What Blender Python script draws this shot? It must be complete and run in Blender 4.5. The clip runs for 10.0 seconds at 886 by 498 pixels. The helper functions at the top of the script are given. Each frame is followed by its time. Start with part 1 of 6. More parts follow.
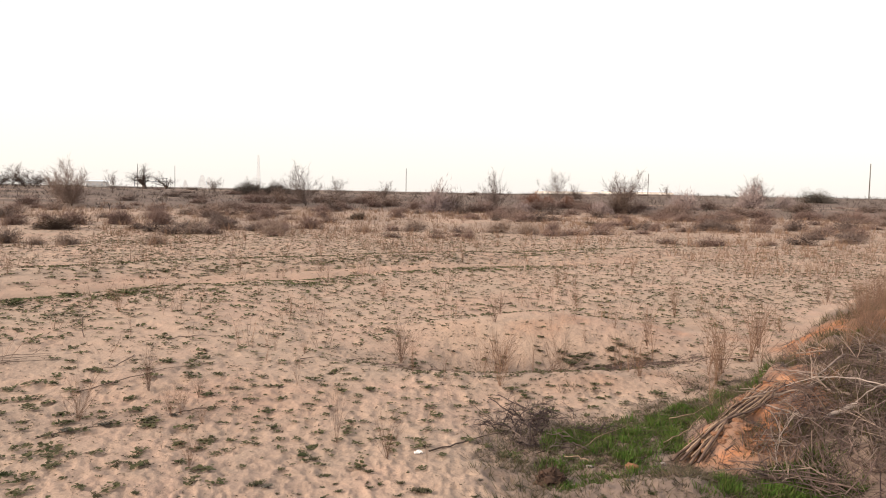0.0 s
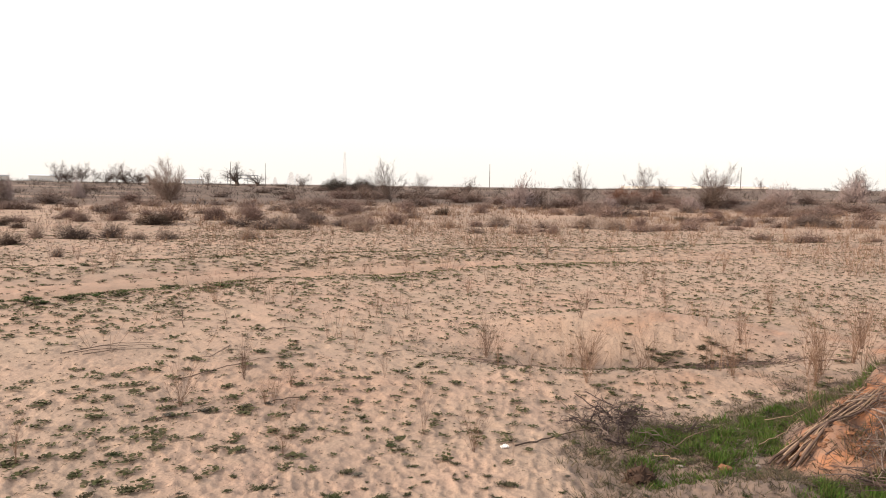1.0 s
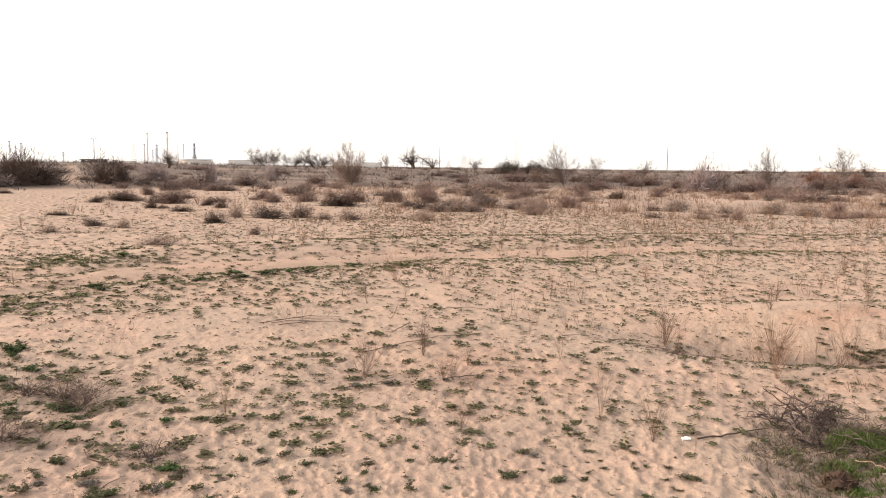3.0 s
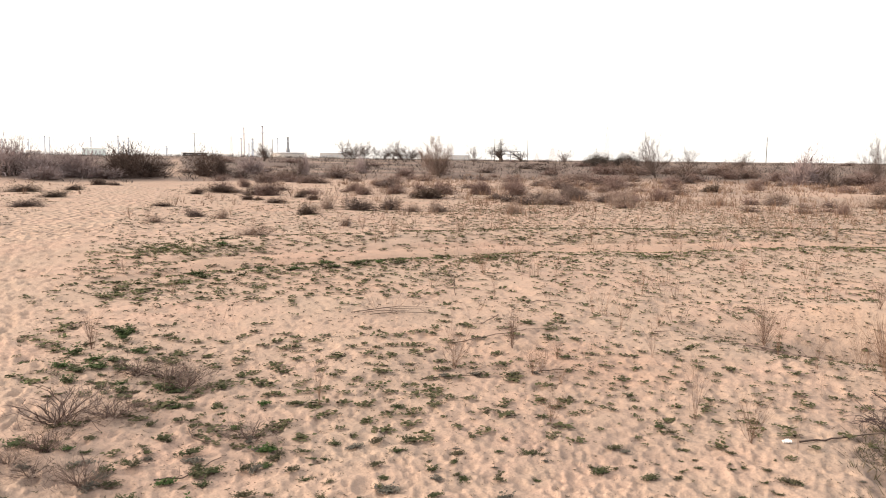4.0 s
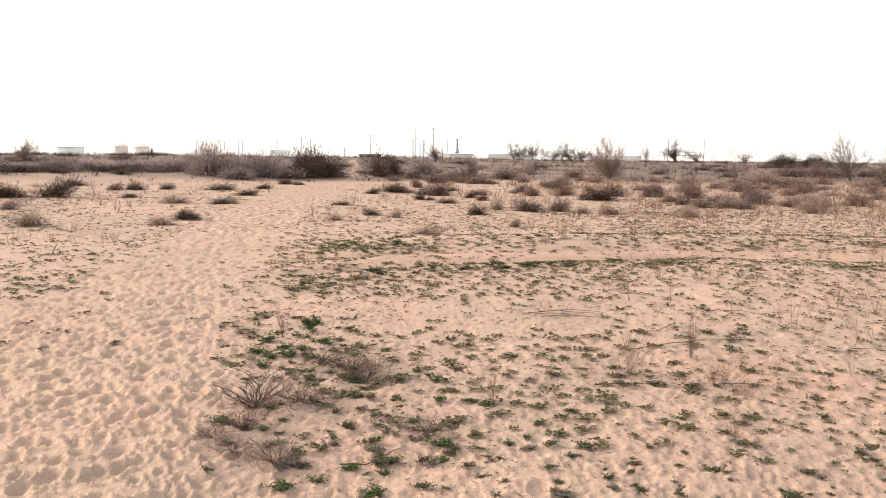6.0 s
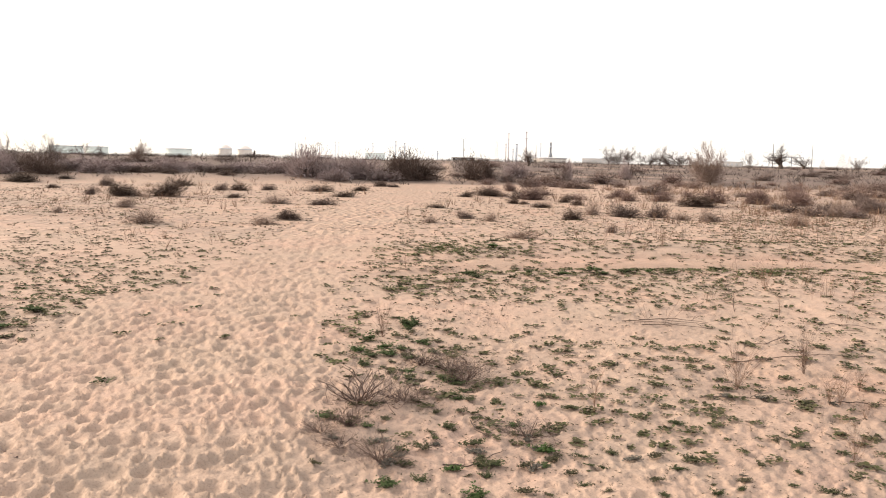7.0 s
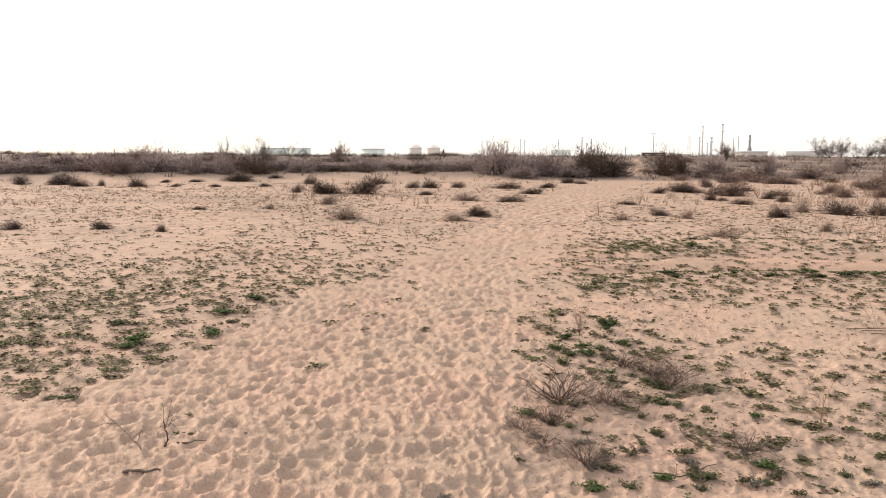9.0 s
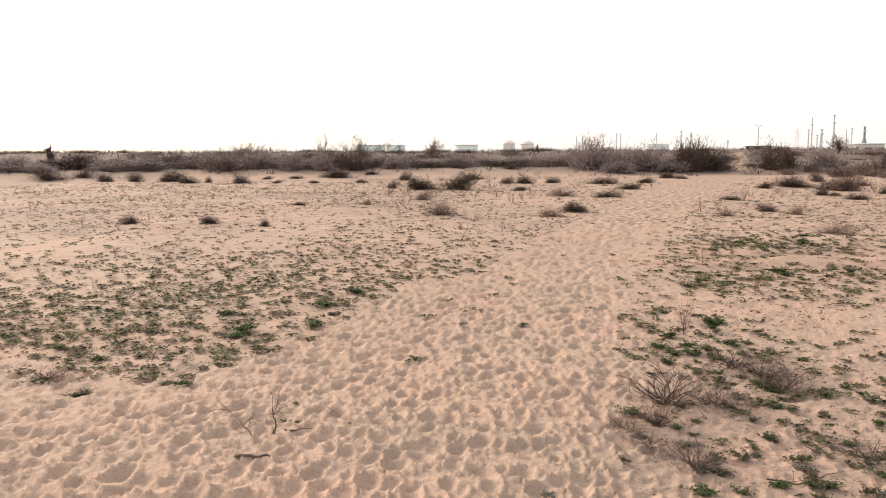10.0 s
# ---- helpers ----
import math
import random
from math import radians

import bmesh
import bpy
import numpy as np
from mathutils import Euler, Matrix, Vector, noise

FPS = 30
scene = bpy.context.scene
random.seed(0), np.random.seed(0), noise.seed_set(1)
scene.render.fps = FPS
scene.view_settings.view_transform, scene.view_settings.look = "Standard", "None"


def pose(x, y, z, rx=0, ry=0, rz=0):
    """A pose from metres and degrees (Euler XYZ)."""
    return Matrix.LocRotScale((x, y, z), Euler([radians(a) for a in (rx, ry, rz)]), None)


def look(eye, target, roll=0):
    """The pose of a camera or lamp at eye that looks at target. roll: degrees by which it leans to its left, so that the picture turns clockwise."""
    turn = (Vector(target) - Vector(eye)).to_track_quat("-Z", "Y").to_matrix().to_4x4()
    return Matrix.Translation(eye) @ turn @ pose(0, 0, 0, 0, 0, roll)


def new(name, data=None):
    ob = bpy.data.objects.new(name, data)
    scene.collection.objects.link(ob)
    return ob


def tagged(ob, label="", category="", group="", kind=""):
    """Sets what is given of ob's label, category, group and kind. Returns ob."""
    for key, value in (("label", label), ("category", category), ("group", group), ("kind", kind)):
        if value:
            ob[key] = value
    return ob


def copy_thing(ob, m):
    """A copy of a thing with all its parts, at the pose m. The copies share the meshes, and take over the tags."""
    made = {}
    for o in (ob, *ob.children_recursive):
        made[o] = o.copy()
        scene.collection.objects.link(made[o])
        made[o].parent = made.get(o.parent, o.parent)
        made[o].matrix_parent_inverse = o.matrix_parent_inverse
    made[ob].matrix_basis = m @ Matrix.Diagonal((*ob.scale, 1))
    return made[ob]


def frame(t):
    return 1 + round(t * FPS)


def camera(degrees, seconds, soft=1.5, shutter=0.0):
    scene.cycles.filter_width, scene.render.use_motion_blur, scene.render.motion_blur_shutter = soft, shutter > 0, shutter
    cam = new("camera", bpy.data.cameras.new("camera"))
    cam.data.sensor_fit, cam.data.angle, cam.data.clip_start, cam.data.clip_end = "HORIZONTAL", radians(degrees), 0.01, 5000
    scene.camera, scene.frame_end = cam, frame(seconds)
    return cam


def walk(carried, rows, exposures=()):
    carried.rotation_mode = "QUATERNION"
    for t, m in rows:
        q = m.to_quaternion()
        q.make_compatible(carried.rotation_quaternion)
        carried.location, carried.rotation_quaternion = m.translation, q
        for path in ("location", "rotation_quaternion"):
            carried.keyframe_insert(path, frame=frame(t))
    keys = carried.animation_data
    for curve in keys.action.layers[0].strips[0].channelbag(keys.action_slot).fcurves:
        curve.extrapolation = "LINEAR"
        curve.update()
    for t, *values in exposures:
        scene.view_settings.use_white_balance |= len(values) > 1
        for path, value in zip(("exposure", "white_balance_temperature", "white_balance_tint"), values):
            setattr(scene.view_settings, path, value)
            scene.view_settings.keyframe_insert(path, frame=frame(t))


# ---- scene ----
cam = camera(60.4, 10.0, soft=1.05)
PATH = [
    (0, (-0.217, 0.08, 1.669), (-0.375, 2.068, 1.52), 1.1),
    (0.5, (-0.226, 0.067, 1.668), (-0.491, 2.043, 1.513), 1.0),
    (1, (-0.239, 0.057, 1.664), (-0.613, 2.015, 1.5), 0.8),
    (1.5, (-0.254, 0.046, 1.664), (-0.739, 1.978, 1.488), 0.8),
    (2, (-0.263, 0.046, 1.663), (-0.856, 1.946, 1.473), 0.7),
    (2.5, (-0.279, 0.033, 1.663), (-0.973, 1.897, 1.461), 0.7),
    (4, (-0.313, -0.001, 1.656), (-1.311, 1.716, 1.421), 0.6),
    (4.5, (-0.329, -0.017, 1.659), (-1.42, 1.642, 1.417), 0.5),
    (5, (-0.346, -0.033, 1.662), (-1.529, 1.561, 1.418), 0.5),
    (5.5, (-0.366, -0.031, 1.658), (-1.636, 1.494, 1.416), 0.5),
    (5.7, (-0.366, -0.038, 1.661), (-1.665, 1.463, 1.421), 0.5),
    (7, (-0.421, -0.128, 1.663), (-1.932, 1.162, 1.432), 1.0),
    (7.5, (-0.453, -0.139, 1.66), (-2.037, 1.059, 1.428), 1.0),
    (8, (-0.484, -0.16, 1.655), (-2.139, 0.937, 1.421), 0.7),
    (8.5, (-0.517, -0.182, 1.651), (-2.236, 0.813, 1.412), 0.5),
    (9, (-0.547, -0.194, 1.647), (-2.322, 0.695, 1.404), 0.1),
    (9.5, (-0.587, -0.205, 1.638), (-2.411, 0.576, 1.389), -0.2),
    (10, (-0.586, -0.238, 1.636), (-2.455, 0.427, 1.383), -0.4),
]
walk(cam, [(t, look(eye, target, roll)) for t, eye, target, roll in PATH],
     exposures=[(0, 0.38), (1, 0.44), (2.5, 0.59), (4.5, 0.72), (5.5, 0.74), (7.5, 0.69), (10, 0.47)])

# ---- light ----
SUN_TURN, SUN_RISE = 116.0, 22.0   # degrees to the left of straight ahead, and above the horizon
world = bpy.data.worlds.new("hazy_sky")
scene.world = world
world.use_nodes = True
wn, wl = world.node_tree.nodes, world.node_tree.links
sky = wn.new("ShaderNodeTexSky")
sky.sky_type, sky.sun_disc = "NISHITA", False
sky.sun_elevation, sky.sun_rotation = radians(SUN_RISE), radians(-SUN_TURN)
sky.air_density, sky.dust_density, sky.ozone_density = 1.0, 2.5, 1.0
veil = wn.new("ShaderNodeMix")
veil.data_type = "RGBA"
veil.inputs[0].default_value = 0.6
veil.inputs[7].default_value = (12.5, 11.7, 10.9, 1)   # thin high cloud, all over the sky
wl.new(sky.outputs[0], veil.inputs[6])
wl.new(veil.outputs[2], wn["Background"].inputs[0])
wn["Background"].inputs[1].default_value = 0.10

sun_data = bpy.data.lights.new("sun", "SUN")
sun_data.energy, sun_data.angle, sun_data.color = 4.3, radians(26), (1.0, 0.81, 0.64)
sun = new("sun", sun_data)
a, b = radians(SUN_TURN), radians(SUN_RISE)
sun.matrix_world = look((0, 0, 30), Vector((0, 0, 30)) - Vector((-math.sin(a) * math.cos(b), math.cos(a) * math.cos(b), math.sin(b))))


# ---- materials ----
def material(name, rough=0.9):
    m = bpy.data.materials.new(name)
    m.use_nodes = True
    n = m.node_tree.nodes
    n["Principled BSDF"].inputs["Roughness"].default_value = rough
    n["Principled BSDF"].inputs["Specular IOR Level"].default_value = 0.2
    return m, n, m.node_tree.links, n["Principled BSDF"]


def mixed(n, l, fac, one, two):
    mix = n.new("ShaderNodeMix")
    mix.data_type = "RGBA"
    for socket, value in ((mix.inputs[0], fac), (mix.inputs[6], one), (mix.inputs[7], two)):
        if isinstance(value, bpy.types.NodeSocket):
            l.new(value, socket)
        elif isinstance(value, tuple):
            socket.default_value = (*value, 1)
        else:
            socket.default_value = value
    return mix.outputs[2]


def grain(n, l, size, detail=3.0, low=0.35, high=0.65, world_space=True):
    """Noise with patches about size metres across, from 0 to 1."""
    if world_space:
        at = n.new("ShaderNodeNewGeometry").outputs["Position"]
    else:
        at = n.new("ShaderNodeTexCoord").outputs["Object"]
    tex = n.new("ShaderNodeTexNoise")
    tex.inputs["Scale"].default_value, tex.inputs["Detail"].default_value = 1 / size, detail
    l.new(at, tex.inputs["Vector"])
    ramp = n.new("ShaderNodeMapRange")
    ramp.inputs[1].default_value, ramp.inputs[2].default_value = low, high
    l.new(tex.outputs[0], ramp.inputs[0])
    return ramp.outputs[0]


TONE = 0.8   # one factor that darkens all the organic colours evenly


def organic(name, first, second, third, size=0.05, rough=0.9, islands=False):
    """Two colours in patches, and a third that some of the pieces turn to."""
    m, n, l, bsdf = material(name, rough)
    pick = n.new("ShaderNodeNewGeometry").outputs["Random Per Island"] if islands else n.new("ShaderNodeObjectInfo").outputs["Random"]
    first, second, third = (tuple(TONE * v for v in c) for c in (first, second, third))
    colour = mixed(n, l, grain(n, l, size), first, second)
    l.new(mixed(n, l, pick, colour, third), bsdf.inputs["Base Color"])
    return m


def plain(name, colour, other, size=1.0, rough=0.7, metal=0.0, fine=0.1):
    m, n, l, bsdf = material(name, rough)
    c = mixed(n, l, grain(n, l, size), colour, other)
    dark = tuple(0.75 * v for v in colour)
    l.new(mixed(n, l, grain(n, l, size * fine, 2, 0.55, 0.8), c, dark), bsdf.inputs["Base Color"])
    bsdf.inputs["Metallic"].default_value = metal
    return m


def ground_material():
    m, n, l, bsdf = material("sandy_ground", 0.95)
    zone = n.new("ShaderNodeAttribute")
    zone.attribute_name = "zone"
    split = n.new("ShaderNodeSeparateColor")
    l.new(zone.outputs["Color"], split.inputs[0])
    clay, duff_shade, soil = split.outputs
    sand = mixed(n, l, grain(n, l, 1.6, 4), SAND, SAND_WARM)
    sand = mixed(n, l, grain(n, l, 0.35, 4, 0.45, 0.75), sand, SAND_GREY)
    sand = mixed(n, l, grain(n, l, 0.05, 4, 0.5, 0.8), sand, SAND_MOTTLE)
    sand = mixed(n, l, grain(n, l, 0.012, 2, 0.5, 0.85), sand, SAND_SPECK)
    # colour of dust and litter, also of the shade painted under bushes
    dust_shade = mixed(n, l, grain(n, l, 0.06, 4), (0.175, 0.135, 0.115), (0.24, 0.185, 0.15))
    earth = mixed(n, l, grain(n, l, 2.5, 5), (0.145, 0.108, 0.095), (0.128, 0.098, 0.084))
    earth = mixed(n, l, grain(n, l, 0.9, 4, 0.55, 0.85), earth, (0.20, 0.155, 0.13))
    red = mixed(n, l, grain(n, l, 0.12, 5), (0.36, 0.155, 0.075), (0.22, 0.105, 0.065))
    red = mixed(n, l, grain(n, l, 0.03, 4, 0.5, 0.75), red, (0.17, 0.095, 0.065))
    red = mixed(n, l, grain(n, l, 0.25, 3, 0.6, 0.85), red, (0.42, 0.26, 0.17))
    c = mixed(n, l, duff_shade, sand, dust_shade)
    c = mixed(n, l, soil, c, earth)
    c = mixed(n, l, clay, c, red)
    l.new(c, bsdf.inputs["Base Color"])
    bumps = n.new("ShaderNodeBump")
    bumps.inputs["Strength"].default_value, bumps.inputs["Distance"].default_value = 0.7, 0.009
    l.new(grain(n, l, 0.04, 6, 0.25, 0.75), bumps.inputs["Height"])
    coarse = n.new("ShaderNodeBump")
    coarse.inputs["Strength"].default_value, coarse.inputs["Distance"].default_value = 0.4, 0.03
    l.new(grain(n, l, 0.3, 4, 0.25, 0.75), coarse.inputs["Height"])
    l.new(bumps.outputs[0], coarse.inputs["Normal"])
    # shallow worn treads, only where people walk
    cells = n.new("ShaderNodeTexVoronoi")
    cells.inputs["Scale"].default_value = 5.0
    wobble = n.new("ShaderNodeVectorMath")
    wobble.operation = "MULTIPLY_ADD"
    wobble.inputs[1].default_value = (0.12, 0.12, 0.0)
    place = n.new("ShaderNodeNewGeometry").outputs["Position"]
    swirl = n.new("ShaderNodeTexNoise")
    swirl.inputs["Scale"].default_value = 4.0
    l.new(place, swirl.inputs["Vector"])
    l.new(swirl.outputs["Color"], wobble.inputs[0]), l.new(place, wobble.inputs[2])
    l.new(wobble.outputs[0], cells.inputs["Vector"])
    bowl = n.new("ShaderNodeMath")
    bowl.operation, bowl.inputs[1].default_value = "POWER", 1.6
    l.new(cells.outputs["Distance"], bowl.inputs[0])
    worn = n.new("ShaderNodeMath")
    worn.operation = "MULTIPLY"
    l.new(bowl.outputs[0], worn.inputs[0]), l.new(zone.outputs["Alpha"], worn.inputs[1])
    treads = n.new("ShaderNodeBump")
    treads.inputs["Strength"].default_value, treads.inputs["Distance"].default_value = 1.0, 0.12
    l.new(worn.outputs[0], treads.inputs["Height"])
    l.new(coarse.outputs[0], treads.inputs["Normal"])
    l.new(treads.outputs[0], bsdf.inputs["Normal"])
    return m


# darker tone in patches a few centimetres wide
SAND_MOTTLE = (0.29, 0.214, 0.166)
SAND, SAND_WARM, SAND_GREY, SAND_SPECK = (0.36, 0.272, 0.212), (0.405, 0.28, 0.219), (0.318, 0.242, 0.19), (0.20, 0.15, 0.12)
MAT_GROUND = ground_material()
MAT_WEED = organic("weed_leaf", (0.040, 0.055, 0.02), (0.062, 0.076, 0.029), (0.085, 0.074, 0.043), 0.03)
MAT_WEEDS = organic("weed_leaf_field", (0.046, 0.056, 0.021), (0.074, 0.08, 0.031), (0.105, 0.09, 0.05), 0.6, islands=True)
MAT_TRACKWEED = organic("track_weed_leaf", (0.062, 0.086, 0.024), (0.10, 0.112, 0.04), (0.13, 0.115, 0.058), 0.6, islands=True)
MAT_LUSH = organic("lush_weed_leaf", (0.042, 0.085, 0.02), (0.065, 0.11, 0.03), (0.062, 0.075, 0.032), 0.03)
MAT_GRASS = organic("green_grass", (0.042, 0.12, 0.014), (0.075, 0.17, 0.024), (0.09, 0.10, 0.03), 0.15, islands=True)
MAT_GREYWEED = organic("grey_weed_leaf", (0.12, 0.12, 0.095), (0.16, 0.14, 0.12), (0.10, 0.09, 0.075), 0.04)
MAT_STALK = organic("dry_stalk", (0.21, 0.125, 0.085), (0.29, 0.185, 0.13), (0.16, 0.10, 0.075), 0.1)
MAT_STALKS = organic("dry_stalk_field", (0.24, 0.145, 0.10), (0.33, 0.22, 0.15), (0.17, 0.11, 0.085), 0.8, islands=True)
MAT_TWIG = organic("grey_twig", (0.20, 0.15, 0.135), (0.27, 0.21, 0.185), (0.15, 0.115, 0.10), 0.1)
MAT_DARKTWIG = organic("dark_twig", (0.115, 0.08, 0.068), (0.165, 0.12, 0.10), (0.09, 0.065, 0.055), 0.15)
MAT_DARKLEAF = organic("dark_shrub_leaf", (0.078, 0.052, 0.043), (0.12, 0.082, 0.068), (0.095, 0.07, 0.054), 0.12)
MAT_MAUVE = organic("mauve_twig", (0.225, 0.155, 0.138), (0.29, 0.205, 0.18), (0.18, 0.122, 0.108), 0.2)
MAT_SHRUB = organic("shrub_twig", (0.155, 0.115, 0.104), (0.20, 0.152, 0.135), (0.12, 0.09, 0.08), 0.2)
MAT_WARM = organic("warm_twig", (0.22, 0.152, 0.13), (0.27, 0.20, 0.17), (0.175, 0.125, 0.11), 0.3)
# twigs of the far thickets, base colour raised to imitate haze
MAT_BELT = organic("hazed_thicket_twig", (0.38, 0.305, 0.295), (0.45, 0.37, 0.355), (0.31, 0.245, 0.24), 0.6)
MAT_PALE = organic("pale_dry_twig", (0.33, 0.245, 0.20), (0.41, 0.315, 0.26), (0.26, 0.20, 0.17), 0.15)
MAT_RED = organic("rusty_twig", (0.27, 0.12, 0.07), (0.20, 0.10, 0.07), (0.16, 0.09, 0.07), 0.2)
MAT_EVERGREEN = organic("evergreen_leaf", (0.11, 0.10, 0.088), (0.145, 0.13, 0.112), (0.12, 0.10, 0.09), 0.3)
MAT_SCRUB = organic("slope_scrub", (0.09, 0.068, 0.064), (0.115, 0.088, 0.08), (0.075, 0.066, 0.054), 3.0, islands=True)
MAT_BARK = organic("tree_bark", (0.10, 0.075, 0.06), (0.15, 0.11, 0.09), (0.08, 0.06, 0.05), 0.1)
MAT_FEATHER = organic("feathery_twig", (0.27, 0.20, 0.17), (0.34, 0.26, 0.22), (0.22, 0.165, 0.14), 0.3)
MAT_DEADWOOD = organic("dead_wood", (0.38, 0.31, 0.275), (0.50, 0.42, 0.38), (0.25, 0.19, 0.165), 0.06)
MAT_STRAW = organic("straw", (0.10, 0.08, 0.052), (0.15, 0.112, 0.076), (0.05, 0.052, 0.028), 0.2, islands=True)
MAT_TANWOOD = organic("tan_stick", (0.34, 0.235, 0.165), (0.43, 0.31, 0.225), (0.23, 0.155, 0.11), 0.08)
MAT_CLAY = organic("clay_clod", (0.34, 0.155, 0.075), (0.24, 0.12, 0.07), (0.18, 0.11, 0.08), 0.03)
MAT_TWIGS = organic("brush_twig", (0.05, 0.033, 0.034), (0.085, 0.06, 0.056), (0.19, 0.135, 0.12), 0.3, islands=True)
MAT_LITTER = organic("dead_plant_bits", (0.10, 0.075, 0.055), (0.15, 0.115, 0.085), (0.075, 0.07, 0.04), 0.8, islands=True)
MAT_HEAP = organic("heap_twig", (0.07, 0.05, 0.05), (0.11, 0.082, 0.078), (0.05, 0.036, 0.036), 0.1)
MAT_OLIVE = organic("olive_bank_grass", (0.05, 0.058, 0.02), (0.085, 0.08, 0.036), (0.11, 0.08, 0.05), 0.3, islands=True)
MAT_ROOT = organic("root_bark", (0.065, 0.04, 0.03), (0.11, 0.068, 0.05), (0.04, 0.026, 0.02), 0.02)
MAT_BRUSH = organic("brown_brush", (0.13, 0.088, 0.072), (0.19, 0.135, 0.112), (0.10, 0.066, 0.055), 0.1)
MAT_CONCRETE = plain("weathered_concrete", (0.33, 0.29, 0.26), (0.26, 0.23, 0.21), 1.5, 0.85)
MAT_HUT = plain("dark_concrete", (0.13, 0.115, 0.105), (0.10, 0.09, 0.083), 1.5, 0.85)
MAT_WHITE = plain("white_cladding", (0.75, 0.72, 0.68), (0.66, 0.62, 0.58), 6.0, 0.6)
# far cladding, steel and red or white paint: distance haze is put into these colours
MAT_BEIGE = plain("hazed_beige_cladding", (0.84, 0.78, 0.72), (0.80, 0.73, 0.67), 6.0, 0.7, 0.0, 0.3)
MAT_TEAL = plain("hazed_teal_cladding", (0.86, 0.93, 0.90), (0.82, 0.90, 0.87), 6.0, 0.6)
MAT_STEEL = plain("hazed_steel", (0.70, 0.74, 0.80), (0.62, 0.66, 0.72), 2.0, 0.5)
MAT_REDPAINT = plain("hazed_red_paint", (0.70, 0.62, 0.62), (0.66, 0.60, 0.60), 3.0, 0.6)
MAT_WHITEPAINT = plain("hazed_white_paint", (0.74, 0.71, 0.68), (0.66, 0.62, 0.60), 3.0, 0.6)
MAT_DARKSTEEL = plain("dark_steel", (0.25, 0.265, 0.29), (0.30, 0.31, 0.33), 2.0, 0.6)
MAT_POLE = plain("grey_pole_wood", (0.12, 0.105, 0.095), (0.09, 0.08, 0.072), 0.4, 0.85)
MAT_PAPER = plain("white_paper", (0.80, 0.79, 0.77), (0.72, 0.70, 0.67), 0.05, 0.8)
# far panes and dome roofs, their colours lightened for haze as well
MAT_GLASS = plain("hazed_window", (0.66, 0.68, 0.70), (0.60, 0.62, 0.64), 1.0, 0.2)
MAT_RUST = plain("hazed_rusty_roof", (0.78, 0.70, 0.65), (0.72, 0.64, 0.59), 3.0, 0.7)


# ---- mesh tools ----
def mesh_from(name, verts, faces, mat, smooth_shade=False):
    """A mesh from an array of places and a list of face arrays, each n x 3 or n x 4."""
    me = bpy.data.meshes.new(name)
    verts = np.asarray(verts, np.float32).reshape(-1, 3)
    faces = [np.asarray(f, np.int32) for f in faces if len(f)]
    me.vertices.add(len(verts))
    me.vertices.foreach_set("co", verts.ravel())
    loops = np.concatenate([f.ravel() for f in faces])
    sizes = np.concatenate([np.full(len(f), f.shape[1], np.int32) for f in faces])
    me.loops.add(len(loops))
    me.loops.foreach_set("vertex_index", loops)
    me.polygons.add(len(sizes))
    me.polygons.foreach_set("loop_start", np.concatenate([[0], np.cumsum(sizes)[:-1]]).astype(np.int32))
    me.polygons.foreach_set("loop_total", sizes)
    me.update(calc_edges=True)
    me.validate()
    if smooth_shade:
        me.shade_smooth()
    me.materials.append(mat)
    return me


def unit(v):
    return v / np.maximum(np.linalg.norm(v, axis=-1, keepdims=True), 1e-9)


def tubes(p, q, rp, rq, sides=3):
    """Tapered stems from p to q: their places and faces."""
    p, q = np.asarray(p, float).reshape(-1, 3), np.asarray(q, float).reshape(-1, 3)
    rp, rq = np.broadcast_to(rp, len(p)), np.broadcast_to(rq, len(p))
    d = unit(q - p)
    side = unit(np.cross(d, np.where(np.abs(d[:, 2:]) > 0.9, [[1.0, 0, 0]], [[0, 0, 1.0]])))
    other = np.cross(d, side)
    ring = [math.cos(2 * math.pi * k / sides) * side + math.sin(2 * math.pi * k / sides) * other for k in range(sides)]
    v = np.stack([p + rp[:, None] * o for o in ring] + [q + rq[:, None] * o for o in ring], 1)
    base = np.arange(len(p))[:, None] * 2 * sides
    f = np.concatenate([base + np.array([[k, (k + 1) % sides, sides + (k + 1) % sides, sides + k]]) for k in range(sides)])
    return v.reshape(-1, 3), f


def leaves(at, along, length, width, lift, rng):
    """Pointed leaves, folded a little along the middle."""
    at, along = np.asarray(at, float).reshape(-1, 3), unit(np.asarray(along, float).reshape(-1, 3))
    n = len(at)
    side = unit(np.cross(along, [0, 0, 1.0]) + rng.normal(0, 0.25, (n, 3)))
    up = np.cross(side, along)
    ln, wd = np.broadcast_to(length, n)[:, None], np.broadcast_to(width, n)[:, None]
    v = np.stack([at, at + along * ln * 0.5 + side * wd + up * lift * ln, at + along * ln, at + along * ln * 0.5 - side * wd + up * lift * ln], 1)
    return v.reshape(-1, 3), np.arange(n)[:, None] * 4 + np.array([[0, 1, 2, 3]])


def slivers(at, along, length, width, rng):
    """Fine twigs: one thin pointed sliver each."""
    at, along = np.asarray(at, float).reshape(-1, 3), unit(np.asarray(along, float).reshape(-1, 3))
    n = len(at)
    side = unit(np.cross(along, rng.normal(0, 1, (n, 3)))) * np.broadcast_to(width, n)[:, None]
    v = np.stack([at - side, at + side, at + along * np.broadcast_to(length, n)[:, None]], 1)
    return v.reshape(-1, 3), np.arange(n)[:, None] * 3 + np.array([[0, 1, 2]])


def gather(pieces):
    vs, fs, count = [], [], 0
    for v, f in pieces:
        vs.append(v)
        fs.append(f + count)
        count += len(v)
    return np.concatenate(vs), fs


